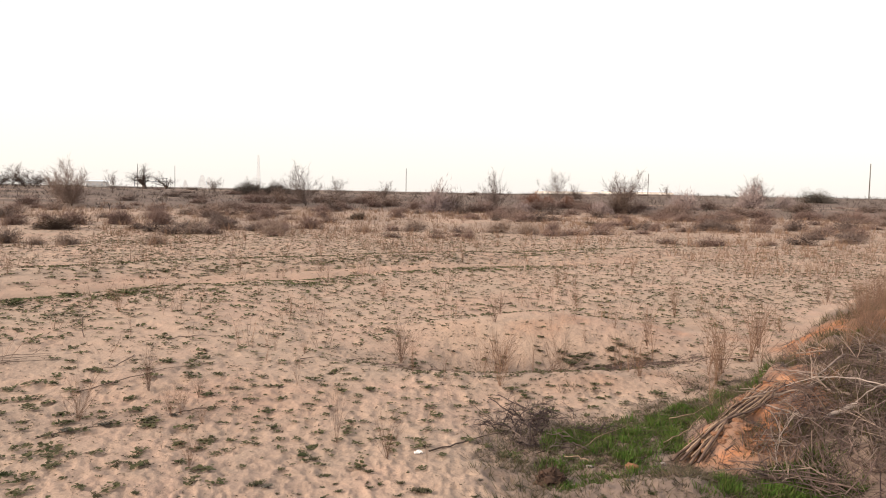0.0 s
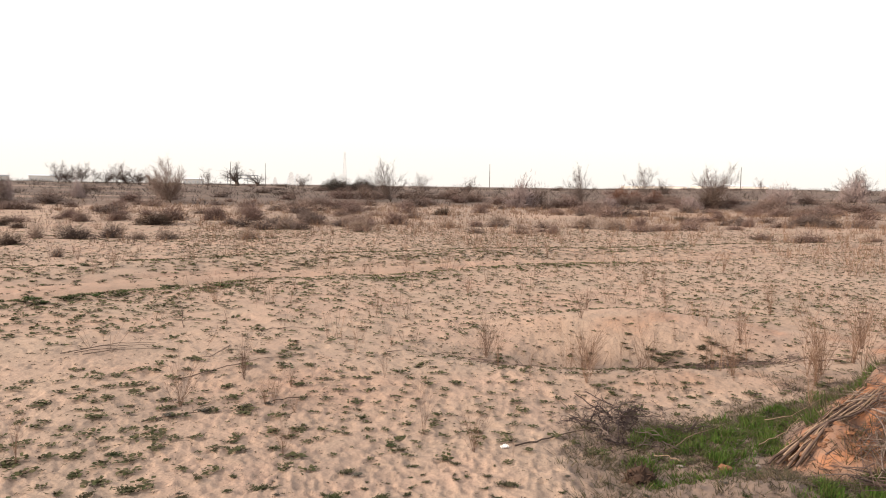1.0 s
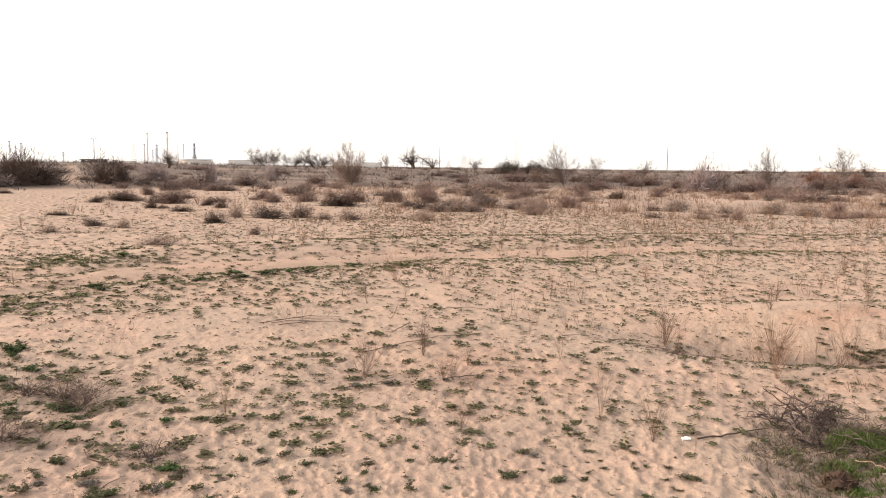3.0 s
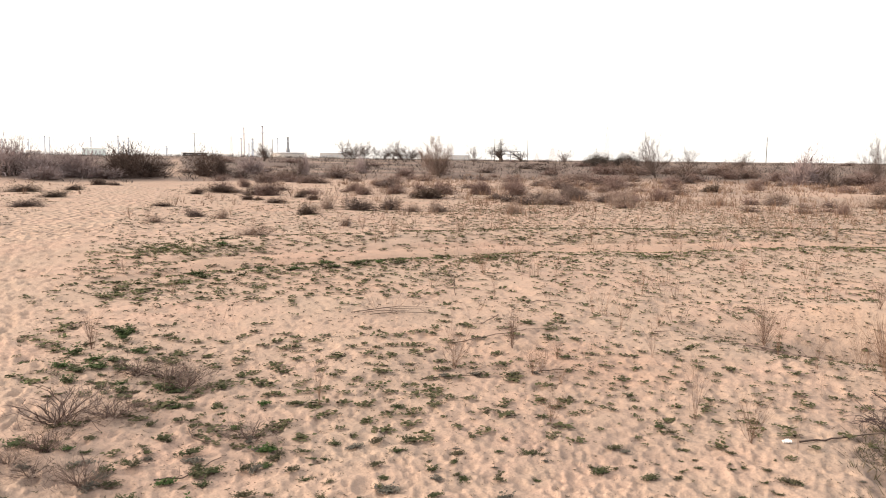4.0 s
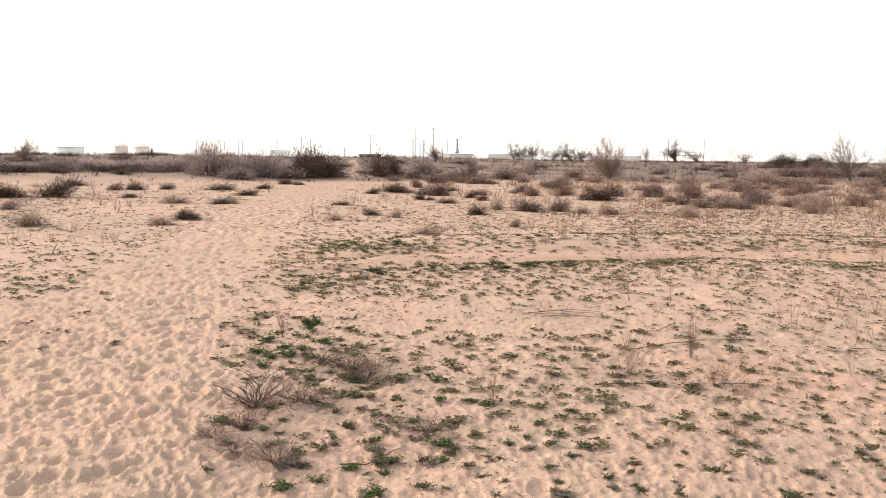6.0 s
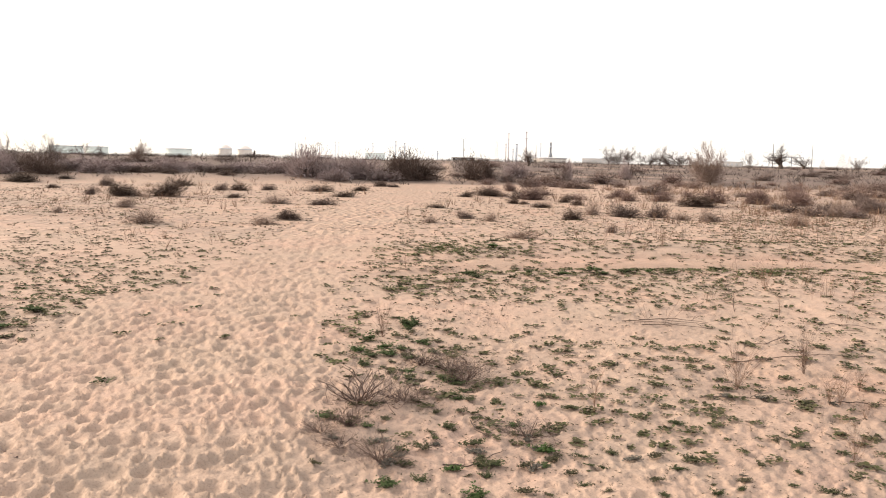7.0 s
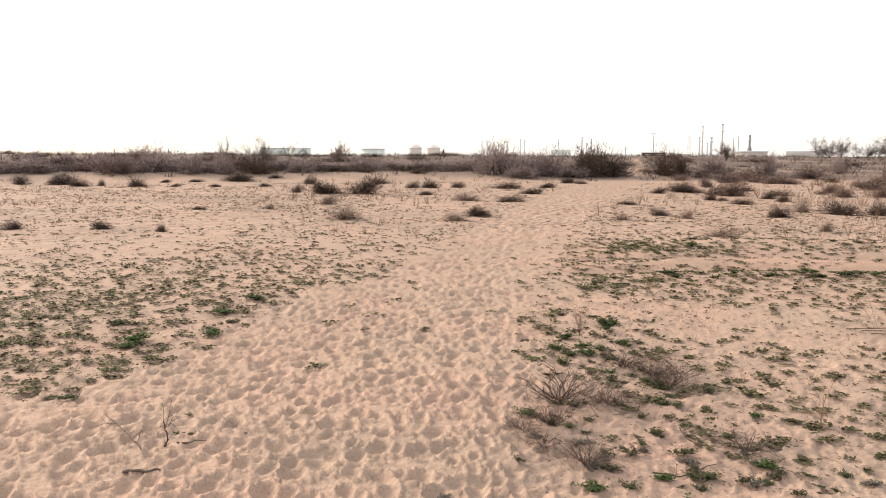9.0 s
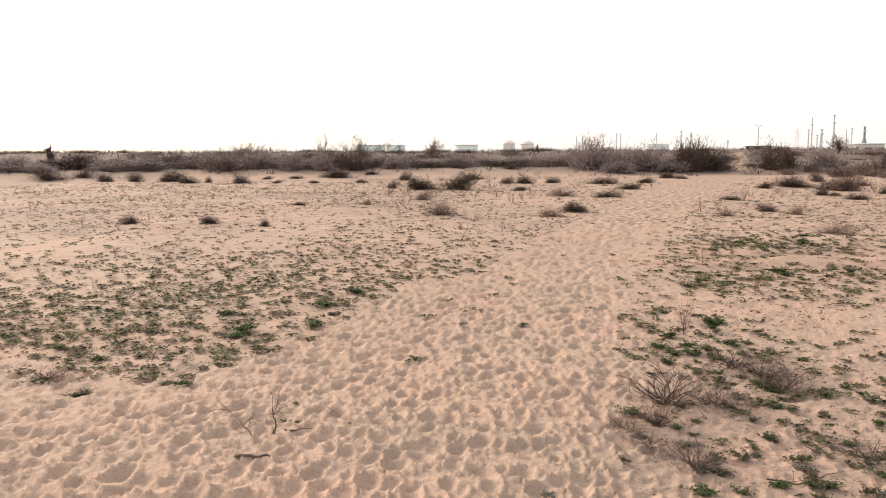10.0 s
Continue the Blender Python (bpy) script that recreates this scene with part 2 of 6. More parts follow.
def thing(name, label, category, at=(0, 0, 0), group="", kind=""):
    ob = new(name)
    ob.empty_display_size = 0.2
    ob.location = at
    return tagged(ob, label, category, group, kind)


def part(name, data, parent, label=""):
    """A mesh, or a bmesh with its material, linked as one part of a thing."""
    ob = new(name, data)
    ob.parent = parent
    return tagged(ob, label) if label else ob


def boxes(name, mat, sizes, bevel=0.0):
    """One mesh of boxes, each (centre x, y, z, size x, y, z)."""
    bm = bmesh.new()
    for x, y, z, sx, sy, sz in sizes:
        made = bmesh.ops.create_cube(bm, size=1, matrix=Matrix.Translation((x, y, z)) @ Matrix.Diagonal((sx, sy, sz, 1)))
        if bevel:
            edges = list({e for v in made["verts"] for e in v.link_edges})
            bmesh.ops.bevel(bm, geom=edges, offset=bevel, segments=1, affect="EDGES")
    me = bpy.data.meshes.new(name)
    bm.to_mesh(me)
    bm.free()
    me.materials.append(mat)
    return me


def turned(name, mat, profile, sides=24):
    """A body of revolution from (radius, height) pairs, closed at both ends."""
    bm = bmesh.new()
    rings = [[bm.verts.new((r * math.cos(2 * math.pi * k / sides), r * math.sin(2 * math.pi * k / sides), z)) for k in range(sides)] for r, z in profile]
    for low, high in zip(rings, rings[1:]):
        for k in range(sides):
            bm.faces.new((low[k], low[(k + 1) % sides], high[(k + 1) % sides], high[k]))
    bm.faces.new(list(reversed(rings[0])))
    bm.faces.new(rings[-1])
    me = bpy.data.meshes.new(name)
    bm.to_mesh(me)
    bm.free()
    me.materials.append(mat)
    return me


# ---- the lie of the land ----
def smooth(a, b, v):
    u = np.clip((v - a) / (b - a), 0.0, 1.0)
    return u * u * (3 - 2 * u)


def lattice(ix, iy, seed):
    """A repeatable random number for each cell of a grid."""
    h = np.sin(ix * 127.1 + iy * 311.7 + seed * 74.7) * 43758.5453
    return h - np.floor(h)


def waves(x, y, size, seed):
    """Smooth noise from -1 to 1 with bumps about size metres across."""
    u, v = x / size, y / size
    iu, iv = np.floor(u), np.floor(v)
    fu, fv = u - iu, v - iv
    fu, fv = fu * fu * (3 - 2 * fu), fv * fv * (3 - 2 * fv)
    a = lattice(iu, iv, seed) * (1 - fu) + lattice(iu + 1, iv, seed) * fu
    b = lattice(iu, iv + 1, seed) * (1 - fu) + lattice(iu + 1, iv + 1, seed) * fu
    return 2 * (a * (1 - fv) + b * fv) - 1


def bearing(x, y):
    """Degrees to the left of straight ahead, as seen from the standpoint."""
    return np.degrees(np.arctan2(-x, y))


def ridge_foot(az):
    return np.interp(az, [-180, -30, 10, 35, 48, 62, 95, 180], [70, 70, 66, 62, 56, 52, 52, 52])


def scrub_edge(az):
    """Where the scrub of the rise begins; on one side the sand runs a little way up the slope."""
    return ridge_foot(az) + 4.5 * smooth(56, 66, az)


def ridge_top(az):
    return np.interp(az, [-180, -24, -8, 7, 26, 48, 64, 84, 97, 180], [1.75, 1.75, 1.8, 1.25, 1.35, 1.6, 1.58, 1.68, 1.78, 1.75])


def bump(x, y, cx, cy, a, b, turn, h):
    c, s = math.cos(math.radians(turn)), math.sin(math.radians(turn))
    u, v = ((x - cx) * c + (y - cy) * s) / a, (-(x - cx) * s + (y - cy) * c) / b
    return h * np.exp(-(u * u + v * v))


def bank_side(x, y):
    """How far a place lies inside the toe of the clay bank, in metres."""
    along, end = (x - 1.1) * 0.88 - (y - 5.2) * 0.47, (x - 1.0) * 0.5 + (y - 4.95) * 0.86
    return 0.5 * (along + end) - 0.5 * np.sqrt((along - end) ** 2 + 0.08) + 0.10 + 0.12 * waves(x, y, 0.6, 5)


def off_bank(x, y):
    """Whether a place lies on the open sand; the bank ends a few metres on."""
    return (bank_side(x, y) < -0.1) | (y > 12.5)


def old_track(x, y):
    """How far beyond the old wheel track a place lies, in metres; the track bends round the field."""
    return np.hypot(x, y) - np.interp(bearing(x, y), [-26, -16, -8, 5, 15, 26, 38, 53, 60], [36, 23.8, 20.3, 17.3, 15.5, 14.7, 13.2, 12.0, 11.5])


def height(x, y):
    """The lie of the land without the footprints."""
    x, y = np.asarray(x, float), np.asarray(y, float)
    d, az = np.hypot(x, y), bearing(x, y)
    foot = ridge_foot(az)
    z = ridge_top(az) * (0.75 * smooth(foot, foot + 36, d) + 0.25 * smooth(foot - 2, foot + 5, d)) * (1 - smooth(150, 320, d))
    z = z + smooth(foot, foot + 25, d) * (1 - smooth(150, 300, d)) * (0.10 * waves(x, y, 9, 1) + 0.05 * waves(x, y, 3, 2))
    near = 1 - smooth(40, 60, d)
    z = z + near * (0.035 * waves(x, y, 2.3, 3) + 0.012 * waves(x, y, 0.8, 4)) * smooth(1.0, 3.0, d)
    z = z + near * 0.07 * waves(x, y, 7.5, 6) * smooth(9, 16, d)
    t = old_track(x, y)
    z = z - 0.05 * (np.exp(-((t - 0.65) / 0.25) ** 2) + np.exp(-((t + 0.65) / 0.25) ** 2)) * (1 - smooth(30, 38, d)) * (1 - smooth(52, 60, np.abs(az)))
    z = z + 0.10 * np.exp(-((t - 2.2) / 1.0) ** 2) * (1 - smooth(24, 32, d)) * (1 - smooth(45, 55, np.abs(az)))
    # the hollow with its rim
    z = z + bump(x, y, 0.0, 7.9, 1.3, 0.5, 8, -0.26) + bump(x, y, 0.35, 7.05, 1.5, 0.45, 12, 0.07) + bump(x, y, 0.3, 9.1, 1.4, 0.8, 0, 0.22)
    # the clay bank
    s = bank_side(x, y)
    reach = 1 - smooth(10.5, 14, y)
    z = z + reach * (0.24 * np.where(y < 7, smooth(-0.05, 0.3, s), smooth(-0.05, 0.3 + 0.35 * np.clip(y - 7, 0, 4), s)) + 0.16 * smooth(0.15, 1.15, s) + 0.20 * smooth(0.9, 2.8, s)) * (1 - 0.6 * smooth(5, 11, s))
    z = z + reach * smooth(0, 0.5, s) * (1 - smooth(6, 12, s)) * (0.08 * waves(x, y, 0.5, 8) + 0.05 * waves(x, y, 0.22, 9))
    z = z + bump(x, y, 0.72, 4.3, 0.5, 0.2, 20, 0.10) + bump(x, y, 1.31, 5.25, 0.34, 0.13, 43, -0.06)
    return z


PATH_WAY, PATH_SIDE = (-0.79, 0.61), (0.61, 0.79)


def trodden(x, y):
    """How much a place belongs to the trodden sandy track, from 0 to 1."""
    u, v = x * PATH_WAY[0] + y * PATH_WAY[1], x * PATH_SIDE[0] + y * PATH_SIDE[1]
    right = np.interp(u, [0, 3.8, 6.4, 7.9, 13.4, 20, 48, 53, 57, 75, 110], [-0.3, -0.45, -1.0, -1.2, -1.45, -0.9, 2.2, 2.7, 2.95, 3.95, 5.6])
    left = np.interp(u, [0, 4, 6.4, 9.2, 11, 17, 48, 53, 57, 75, 110], [-4.0, -3.9, -3.95, -3.8, -3.0, -3.15, -1.2, 1.2, 2.0, 3.15, 4.7])
    wob = 0.25 * waves(x, y, 1.1, 12)
    soft = 0.25 + 0.01 * np.minimum(np.abs(u), 20)
    return smooth(-soft, soft, right - v + wob) * smooth(-soft, soft, v - left + wob) * smooth(-1, 1, u) * (1 - smooth(78, 90, u))


def bare(x, y):
    """Sand with footprints but no weeds beside the track."""
    u, v = x * PATH_WAY[0] + y * PATH_WAY[1], x * PATH_SIDE[0] + y * PATH_SIDE[1]
    near_left = smooth(-1.0, 0.5, -3.2 - v) * (1 - smooth(3.7, 5.0, u + 0.5 * waves(x, y, 1.0, 21)))
    return np.clip(np.maximum(trodden(x, y), near_left), 0, 1)


def littered(x, y):
    """The dark ground with plant litter in front of the bank, from 0 to 1."""
    m = sum(bump(x, y, cx, cy, r, r, 0, 1.0) for cx, cy, r in ((0.05, 5.3, 0.35), (0.0, 4.55, 0.35), (0.45, 4.85, 0.65), (0.95, 5.5, 0.6), (1.4, 6.1, 0.5), (1.4, 4.5, 0.8), (2.1, 4.7, 0.8), (2.6, 4.2, 0.9), (0.4, 4.2, 0.5), (1.9, 6.8, 0.4), (0.1, 4.2, 0.35), (0.95, 4.85, 0.4)))
    m = m - bump(x, y, 0.75, 4.35, 0.5, 0.14, 15, 0.35)
    return smooth(0.5, 0.85, m + 0.35 * waves(x, y, 0.35, 27) + 0.45 * waves(x, y, 0.11, 36) + 0.25 * waves(x, y, 0.05, 39))


rng = np.random.default_rng(7)
fine = np.arange(-32, 105.1, 0.172)
turns = np.radians(np.concatenate([fine, np.arange(fine[-1] + 2, 360 - 32 - 1.0, 2.0)]))
if len(turns) % 2:
    turns = np.append(turns, 0.5 * (turns[-1] + turns[0] + 2 * math.pi))
NEAR = np.concatenate([np.linspace(0.25, 2.5, 10), np.geomspace(2.6, 22, 325)])
radii = np.concatenate([NEAR, np.geomspace(22.3, 110, 120), np.geomspace(116, 4600, 44)])
RR, AA = np.meshgrid(radii, turns, indexing="ij")
GX, GY = -RR * np.sin(AA), RR * np.cos(AA)
GZ = height(GX, GY)
tread = np.zeros_like(GZ)


def stamp(x, y, heading, a, b, depth, rim, levelled=0.85):
    """Presses an oval hollow with a raised rim into the sand, over what was there before."""
    r, t = math.hypot(x, y), math.atan2(-x, y)
    reach = 1.5 * max(a, b)
    i0, i1 = np.searchsorted(radii, [r - reach, r + reach])
    j0, j1 = np.searchsorted(turns[:len(fine)], [t - reach / r, t + reach / r])
    if i1 - i0 < 2 or j1 - j0 < 2:
        return
    dx, dy = GX[i0:i1, j0:j1] - x, GY[i0:i1, j0:j1] - y
    c, s = math.cos(heading), math.sin(heading)
    q = np.sqrt(((dx * c + dy * s) / a) ** 2 + ((dy * c - dx * s) / b) ** 2)
    print_shape = -depth * np.clip(1 - q ** 2.8, 0, 1) + rim * np.exp(-((q - 1.1) / 0.14) ** 2)
    old = tread[i0:i1, j0:j1]
    tread[i0:i1, j0:j1] = old * (1 - levelled * (1 - smooth(0.85, 1.3, q))) + print_shape


# footprints: hollows that meet in crisp ridges
spots = []
for u in np.arange(1.2, 22.5, 0.165):
    for v in np.arange(-8.0, 2.5, 0.115):
        ju, jv = u + rng.uniform(-0.10, 0.10), v + rng.uniform(-0.06, 0.06)
        x, y = ju * PATH_WAY[0] + jv * PATH_SIDE[0], ju * PATH_WAY[1] + jv * PATH_SIDE[1]
        if rng.random() < float(bare(x, y)):
            spots.append((x, y))
trodden_sand = np.full_like(GZ, 0.024)
for x, y in spots:
    r, t = math.hypot(x, y), math.atan2(-x, y)
    i0, i1 = np.searchsorted(radii, [r - 0.2, r + 0.2])
    j0, j1 = np.searchsorted(turns[:len(fine)], [t - 0.2 / r, t + 0.2 / r])
    if i1 - i0 < 2 or j1 - j0 < 2:
        continue
    heading, size = math.atan2(PATH_WAY[1], PATH_WAY[0]) + rng.normal(0, 0.45), rng.choice([0.6, 0.85, 1.0, 1.2])
    c, s = math.cos(heading), math.sin(heading)
    dx, dy = GX[i0:i1, j0:j1] - x, GY[i0:i1, j0:j1] - y
    q = ((dx * c + dy * s) / (0.115 * size)) ** 2 + ((dy * c - dx * s) / (0.072 * size)) ** 2
    depth = rng.uniform(0.014, 0.040) * size
    trodden_sand[i0:i1, j0:j1] = np.minimum(trodden_sand[i0:i1, j0:j1], -depth + 0.064 * size * q)
tread = tread + np.where(trodden_sand < 0.024, trodden_sand, 0.0)
for x, y in spots:
    stamp(x + rng.normal(0, 0.08), y + rng.normal(0, 0.08), rng.uniform(0, 6.28), rng.uniform(0.04, 0.07), rng.uniform(0.025, 0.045), rng.uniform(0.003, 0.008), rng.uniform(0.002, 0.004), 0.0)
# old prints and dimples among the weeds
for k in range(15000):
    az, d = rng.uniform(-30, 104), 3.0 * (21 / 3.0) ** (rng.random() ** 0.85)
    x, y = -d * math.sin(radians(az)), d * math.cos(radians(az))
    if rng.random() < 1 - float(bare(x, y)) and float(bank_side(x, y)) < 0:
        if k % 12 == 0:
            stamp(x, y, rng.uniform(0, 6.28), rng.uniform(0.09, 0.13), rng.uniform(0.055, 0.075), rng.uniform(0.010, 0.024), rng.uniform(0.003, 0.007))
        else:
            stamp(x, y, rng.uniform(0, 6.28), rng.uniform(0.03, 0.08), rng.uniform(0.025, 0.05), rng.uniform(0.006, 0.018), rng.uniform(0.003, 0.008))
side0 = bank_side(GX, GY)
crumbs = 0.0025 * waves(0.8 * GX + 0.6 * GY, 0.8 * GY - 0.6 * GX, 0.036, 37) + 0.003 * waves(0.5 * GX - 0.87 * GY, 0.5 * GY + 0.87 * GX, 0.12, 38)
GZ = GZ + (tread + crumbs) * (1 - smooth(18, 22, RR)) * (RR > 2)
# the torn clay of the bank
GZ = GZ + smooth(0.02, 0.25, side0) * (1 - smooth(1.5, 3, side0)) * (1 - smooth(10, 16, GY)) * (0.06 * np.abs(waves(GX, GY, 0.16, 24)) + 0.035 * np.abs(waves(0.8 * GX + 0.6 * GY, 0.8 * GY - 0.6 * GX, 0.075, 25)) - 0.02)
GZ = GZ + (1 - 0.75 * bare(GX, GY)) * (0.009 + 0.009 * smooth(6, 9, RR) * (1 - smooth(25, 35, bearing(GX, GY)))) * waves(0.9 * GX + 0.44 * GY, 0.9 * GY - 0.44 * GX, 0.27, 14) * (RR > 2) * (1 - smooth(25, 45, RR))

rows_n, cols_n = GZ.shape
# every second spoke ends where the far ground begins
edge = len(NEAR) - 1
used = np.ones((rows_n, cols_n), bool)
used[edge + 1:, 1::2] = False
index = np.cumsum(used).reshape(rows_n, cols_n) - 1
nxt = np.roll(index, -1, axis=1)
inner, inner_next = index[:edge + 1], nxt[:edge + 1]
outer = index[edge:, ::2]
outer_next = np.roll(outer, -1, axis=1)
quads = np.concatenate([np.stack([inner[:-1], inner[1:], inner_next[1:], inner_next[:-1]], -1).reshape(-1, 4),
                        np.stack([outer[1:-1], outer[2:], outer_next[2:], outer_next[1:-1]], -1).reshape(-1, 4)])
first, middle, last, far_one, far_two = outer[0], index[edge, 1::2], outer_next[0], outer[1], outer_next[1]
hub = int(used.sum())
fan = np.concatenate([np.stack(c, -1) for c in ((first, far_one, middle), (middle, far_one, far_two), (middle, far_two, last), (np.full(cols_n, hub), index[0], nxt[0]))])
verts = np.concatenate([np.stack([GX, GY, GZ], -1)[used], [[0, 0, float(GZ[0].mean())]]])
me = mesh_from("ground", verts, [quads[:, ::-1], fan[:, ::-1]], MAT_GROUND, True)

# colour zones of the ground: clay on the bank, dust and plant litter together with painted shade, the soil of the slope
side = bank_side(GX, GY)
CLAY = ((1.79, 5.23, 0.2), (1.28, 4.98, 0.26), (1.56, 5.25, 0.24), (2.0, 5.85, 0.25), (3.3, 8.3, 0.5), (1.75, 5.6, 0.22), (2.5, 6.9, 0.22))
clay = sum(bump(GX, GY, cx, cy, r, r, 0, 2.2) for cx, cy, r in CLAY)
clay = np.clip(clay, 0, 1) * (0.45 + 0.55 * smooth(-0.5, 0.2, waves(GX, GY, 0.25, 16) + 0.6 * waves(GX, GY, 0.1, 17))) * smooth(-0.15, 0.0, side)
clay = np.maximum(clay, 0.8 * smooth(0.45, 0.8, waves(GX, GY, 2.0, 18)) * (RR < 30) * (1 - bare(GX, GY)) * 0.14 * (1 - 0.7 * smooth(9, 13, RR) * (1 - smooth(25, 32, bearing(GX, GY)))))
# dark litter spots, and soft shade painted under bushes and in the hollow
DUST_AND_SHADE = [(0.55, 4.35, 0.45), (1.0, 4.4, 0.45), (0.2, 4.3, 0.4), (-4.5, 2.95, 0.6), (-4.8, 3.75, 0.6), (-3.5, 3.2, 0.35), (-3.75, 2.2, 0.45), (-4.1, 2.35, 0.4), (-0.05, 5.6, 0.7), (0.6, 7.8, 0.9), (0.1, 7.4, 0.6),
        (-2.1, 4.5, 0.4), (-2.5, 5.45, 0.4), (-3.25, 5.2, 0.5), (-4.9, 6.7, 0.5), (-3.2, 6.7, 0.6), (-1.7, 4.3, 0.6), (2.0, 7.0, 0.7)]
duff_shade = 0.16 * smooth(0.15, 0.75, waves(GX, GY, 1.7, 19) + 0.4 * waves(GX, GY, 0.4, 20)) * (1 - bare(GX, GY)) * (1 - 0.6 * smooth(8, 11, RR) * (1 - smooth(22, 30, bearing(GX, GY))))
duff_shade = np.maximum(duff_shade, 0.14 * smooth(-0.2, 0.5, waves(GX, GY, 0.5, 92) + 0.6 * waves(GX, GY, 0.16, 93)) * (1 - bare(GX, GY)) * (1 - smooth(6, 7.5, RR)))
for x, y, s in DUST_AND_SHADE:
    duff_shade = np.maximum(duff_shade, 0.42 * np.exp(-((GX - x) ** 2 + (GY - y) ** 2) / (s * s)))
duff_shade = np.maximum(duff_shade, 0.95 * np.clip(bump(GX, GY, 0.3, 7.85, 1.3, 0.2, 8, 1.3), 0, 1) * (0.75 + 0.25 * waves(GX, GY, 0.2, 35)))
duff_shade = np.maximum(duff_shade, smooth(0.0, 0.4, side) * (1 - smooth(10.5, 13, GY)))
duff_shade = np.maximum(duff_shade, 0.5 * smooth(22, 42, RR) * smooth(-0.6, 0.3, waves(GX, GY, 3.5, 22)) * (1 - trodden(GX, GY)) * (1 - smooth(22, 40, bearing(GX, GY))))
duff_shade = np.maximum(duff_shade, 0.42 * smooth(13, 20, RR) * smooth(-0.3, 0.5, waves(GX, GY, 2.6, 87) + 0.5 * waves(GX, GY, 0.7, 88)) * (1 - bare(GX, GY)) * smooth(58, 66, bearing(GX, GY)))
# litter plus painted shade on the far slope of the hollow
duff_shade = np.maximum(duff_shade, 0.8 * np.clip(bump(GX, GY, 0.4, 8.1, 1.25, 0.2, 4, 1.2), 0, 1) * (0.7 + 0.3 * waves(GX, GY, 0.2, 90)))
clay = np.maximum(clay, 0.28 * np.clip(bump(GX, GY, 0.7, 9.0, 1.2, 0.6, 8, 1.2) + bump(GX, GY, 2.2, 9.0, 0.7, 0.5, 0, 1.0) + bump(GX, GY, 0.9, 6.95, 0.9, 0.3, 20, 1.0), 0, 1) * smooth(-0.4, 0.4, waves(GX, GY, 0.3, 91)))
foot = scrub_edge(bearing(GX, GY))
track = np.abs(old_track(GX, GY))
clay = np.maximum(clay, 0.12 * (1 - smooth(0.5, 1.1, track + 0.3 * waves(GX, GY, 1.5, 26))) * (1 - smooth(30, 38, RR)) * (1 - smooth(48, 56, np.abs(bearing(GX, GY)))))
soil = smooth(foot - 5, foot + 4, RR + 2.5 * waves(GX, GY, 5, 23)) * (1 - trodden(GX, GY))
soil = soil * (1 - 0.55 * smooth(0.3, 0.6, waves(bearing(GX, GY) * 0.12, RR * 0.9 + 2 * waves(GX, GY, 9, 29), 2.2, 33)) * (1 - smooth(45, 55, bearing(GX, GY))))
soil = np.maximum(soil, littered(GX, GY) * (0.58 + 0.25 * smooth(1.6, 2.2, GX) + 0.3 * waves(GX, GY, 0.2, 28)))
soil = np.maximum(soil, 0.9 * smooth(0.05, 0.35, side) * (1 - smooth(10.5, 13, GY)))
zone = np.concatenate([np.stack([clay, duff_shade, soil, (0.55 + 0.45 * bare(GX, GY)) * smooth(14, 20, RR)], -1)[used], [[0, 0, 0, 1]]]).astype(np.float32)
me.color_attributes.new("zone", "FLOAT_COLOR", "POINT").data.foreach_set("color", zone.ravel())
tagged(new("ground", me), "pale pinkish sand with footprints, sparse weeds and a scrubby rise", "ground", kind="structure")


def on_ground(x, y):
    """The height of the built ground, footprints included."""
    r, t = math.hypot(x, y), math.atan2(-x, y)
    i = min(max(np.searchsorted(radii, r), 1), rows_n - 1)
    j = min(max(np.searchsorted(turns[:len(fine)], t), 1), len(fine) - 1)
    return float(GZ[i - 1:i + 1, j - 1:j + 1].mean()) if r < 110 else float(height(x, y))


# ---- kinds of plants ----
def sprout(rng, start, way, length, radius, levels, forks, spread, bend, out, gravity=0.0):
    """Grows one stem with its side twigs into the list out of (from, to, thick, thin, level)."""
    way = unit(np.asarray(way, float))
    steps = 3 if levels > 0 else 1 + (forks < 3)
    p, r = np.asarray(start, float), radius
    for k in range(steps):
        way = unit(way + rng.normal(0, bend, 3) + [0, 0, gravity])
        q = p + way * length / steps
        thin = radius * (1 - 0.75 * (k + 1) / steps)
        out.append((p, q, r, thin, levels))
        if levels > 0:
            for _ in range(forks):
                side = unit(way + rng.normal(0, spread, 3))
                sprout(rng, p + (q - p) * rng.random(), side, length * rng.uniform(0.4, 0.68), max(thin, radius * 0.4) * 0.7, levels - 1, forks, spread, bend, out, gravity)
        p, r = q, thin


def stems_mesh(name, out, mat, sides=3, least=0.0, ribbons=False):
    """Round stems; the finest twigs of plants far off are flat slivers."""
    p, q, a, b = (np.array([o[k] for o in out]) for k in range(4))
    a, b = np.maximum(a, least), np.maximum(b, least * 0.7)
    slim = np.array([ribbons and o[4] == 0 for o in out])
    v, f = tubes(p[~slim], q[~slim], a[~slim], b[~slim], sides)
    if not slim.any():
        return mesh_from(name, v, [f], mat)
    n = int(slim.sum())
    d = unit(q[slim] - p[slim])
    side = unit(np.cross(d, np.random.default_rng(n).normal(0, 1, (n, 3)))) * a[slim][:, None]
    w = np.stack([p[slim] - side, p[slim] + side, q[slim] + side * 0.5, q[slim] - side * 0.5], 1).reshape(-1, 3)
    return mesh_from(name, np.concatenate([v, w]), [f, len(v) + np.arange(4 * n).reshape(-1, 4)], mat)


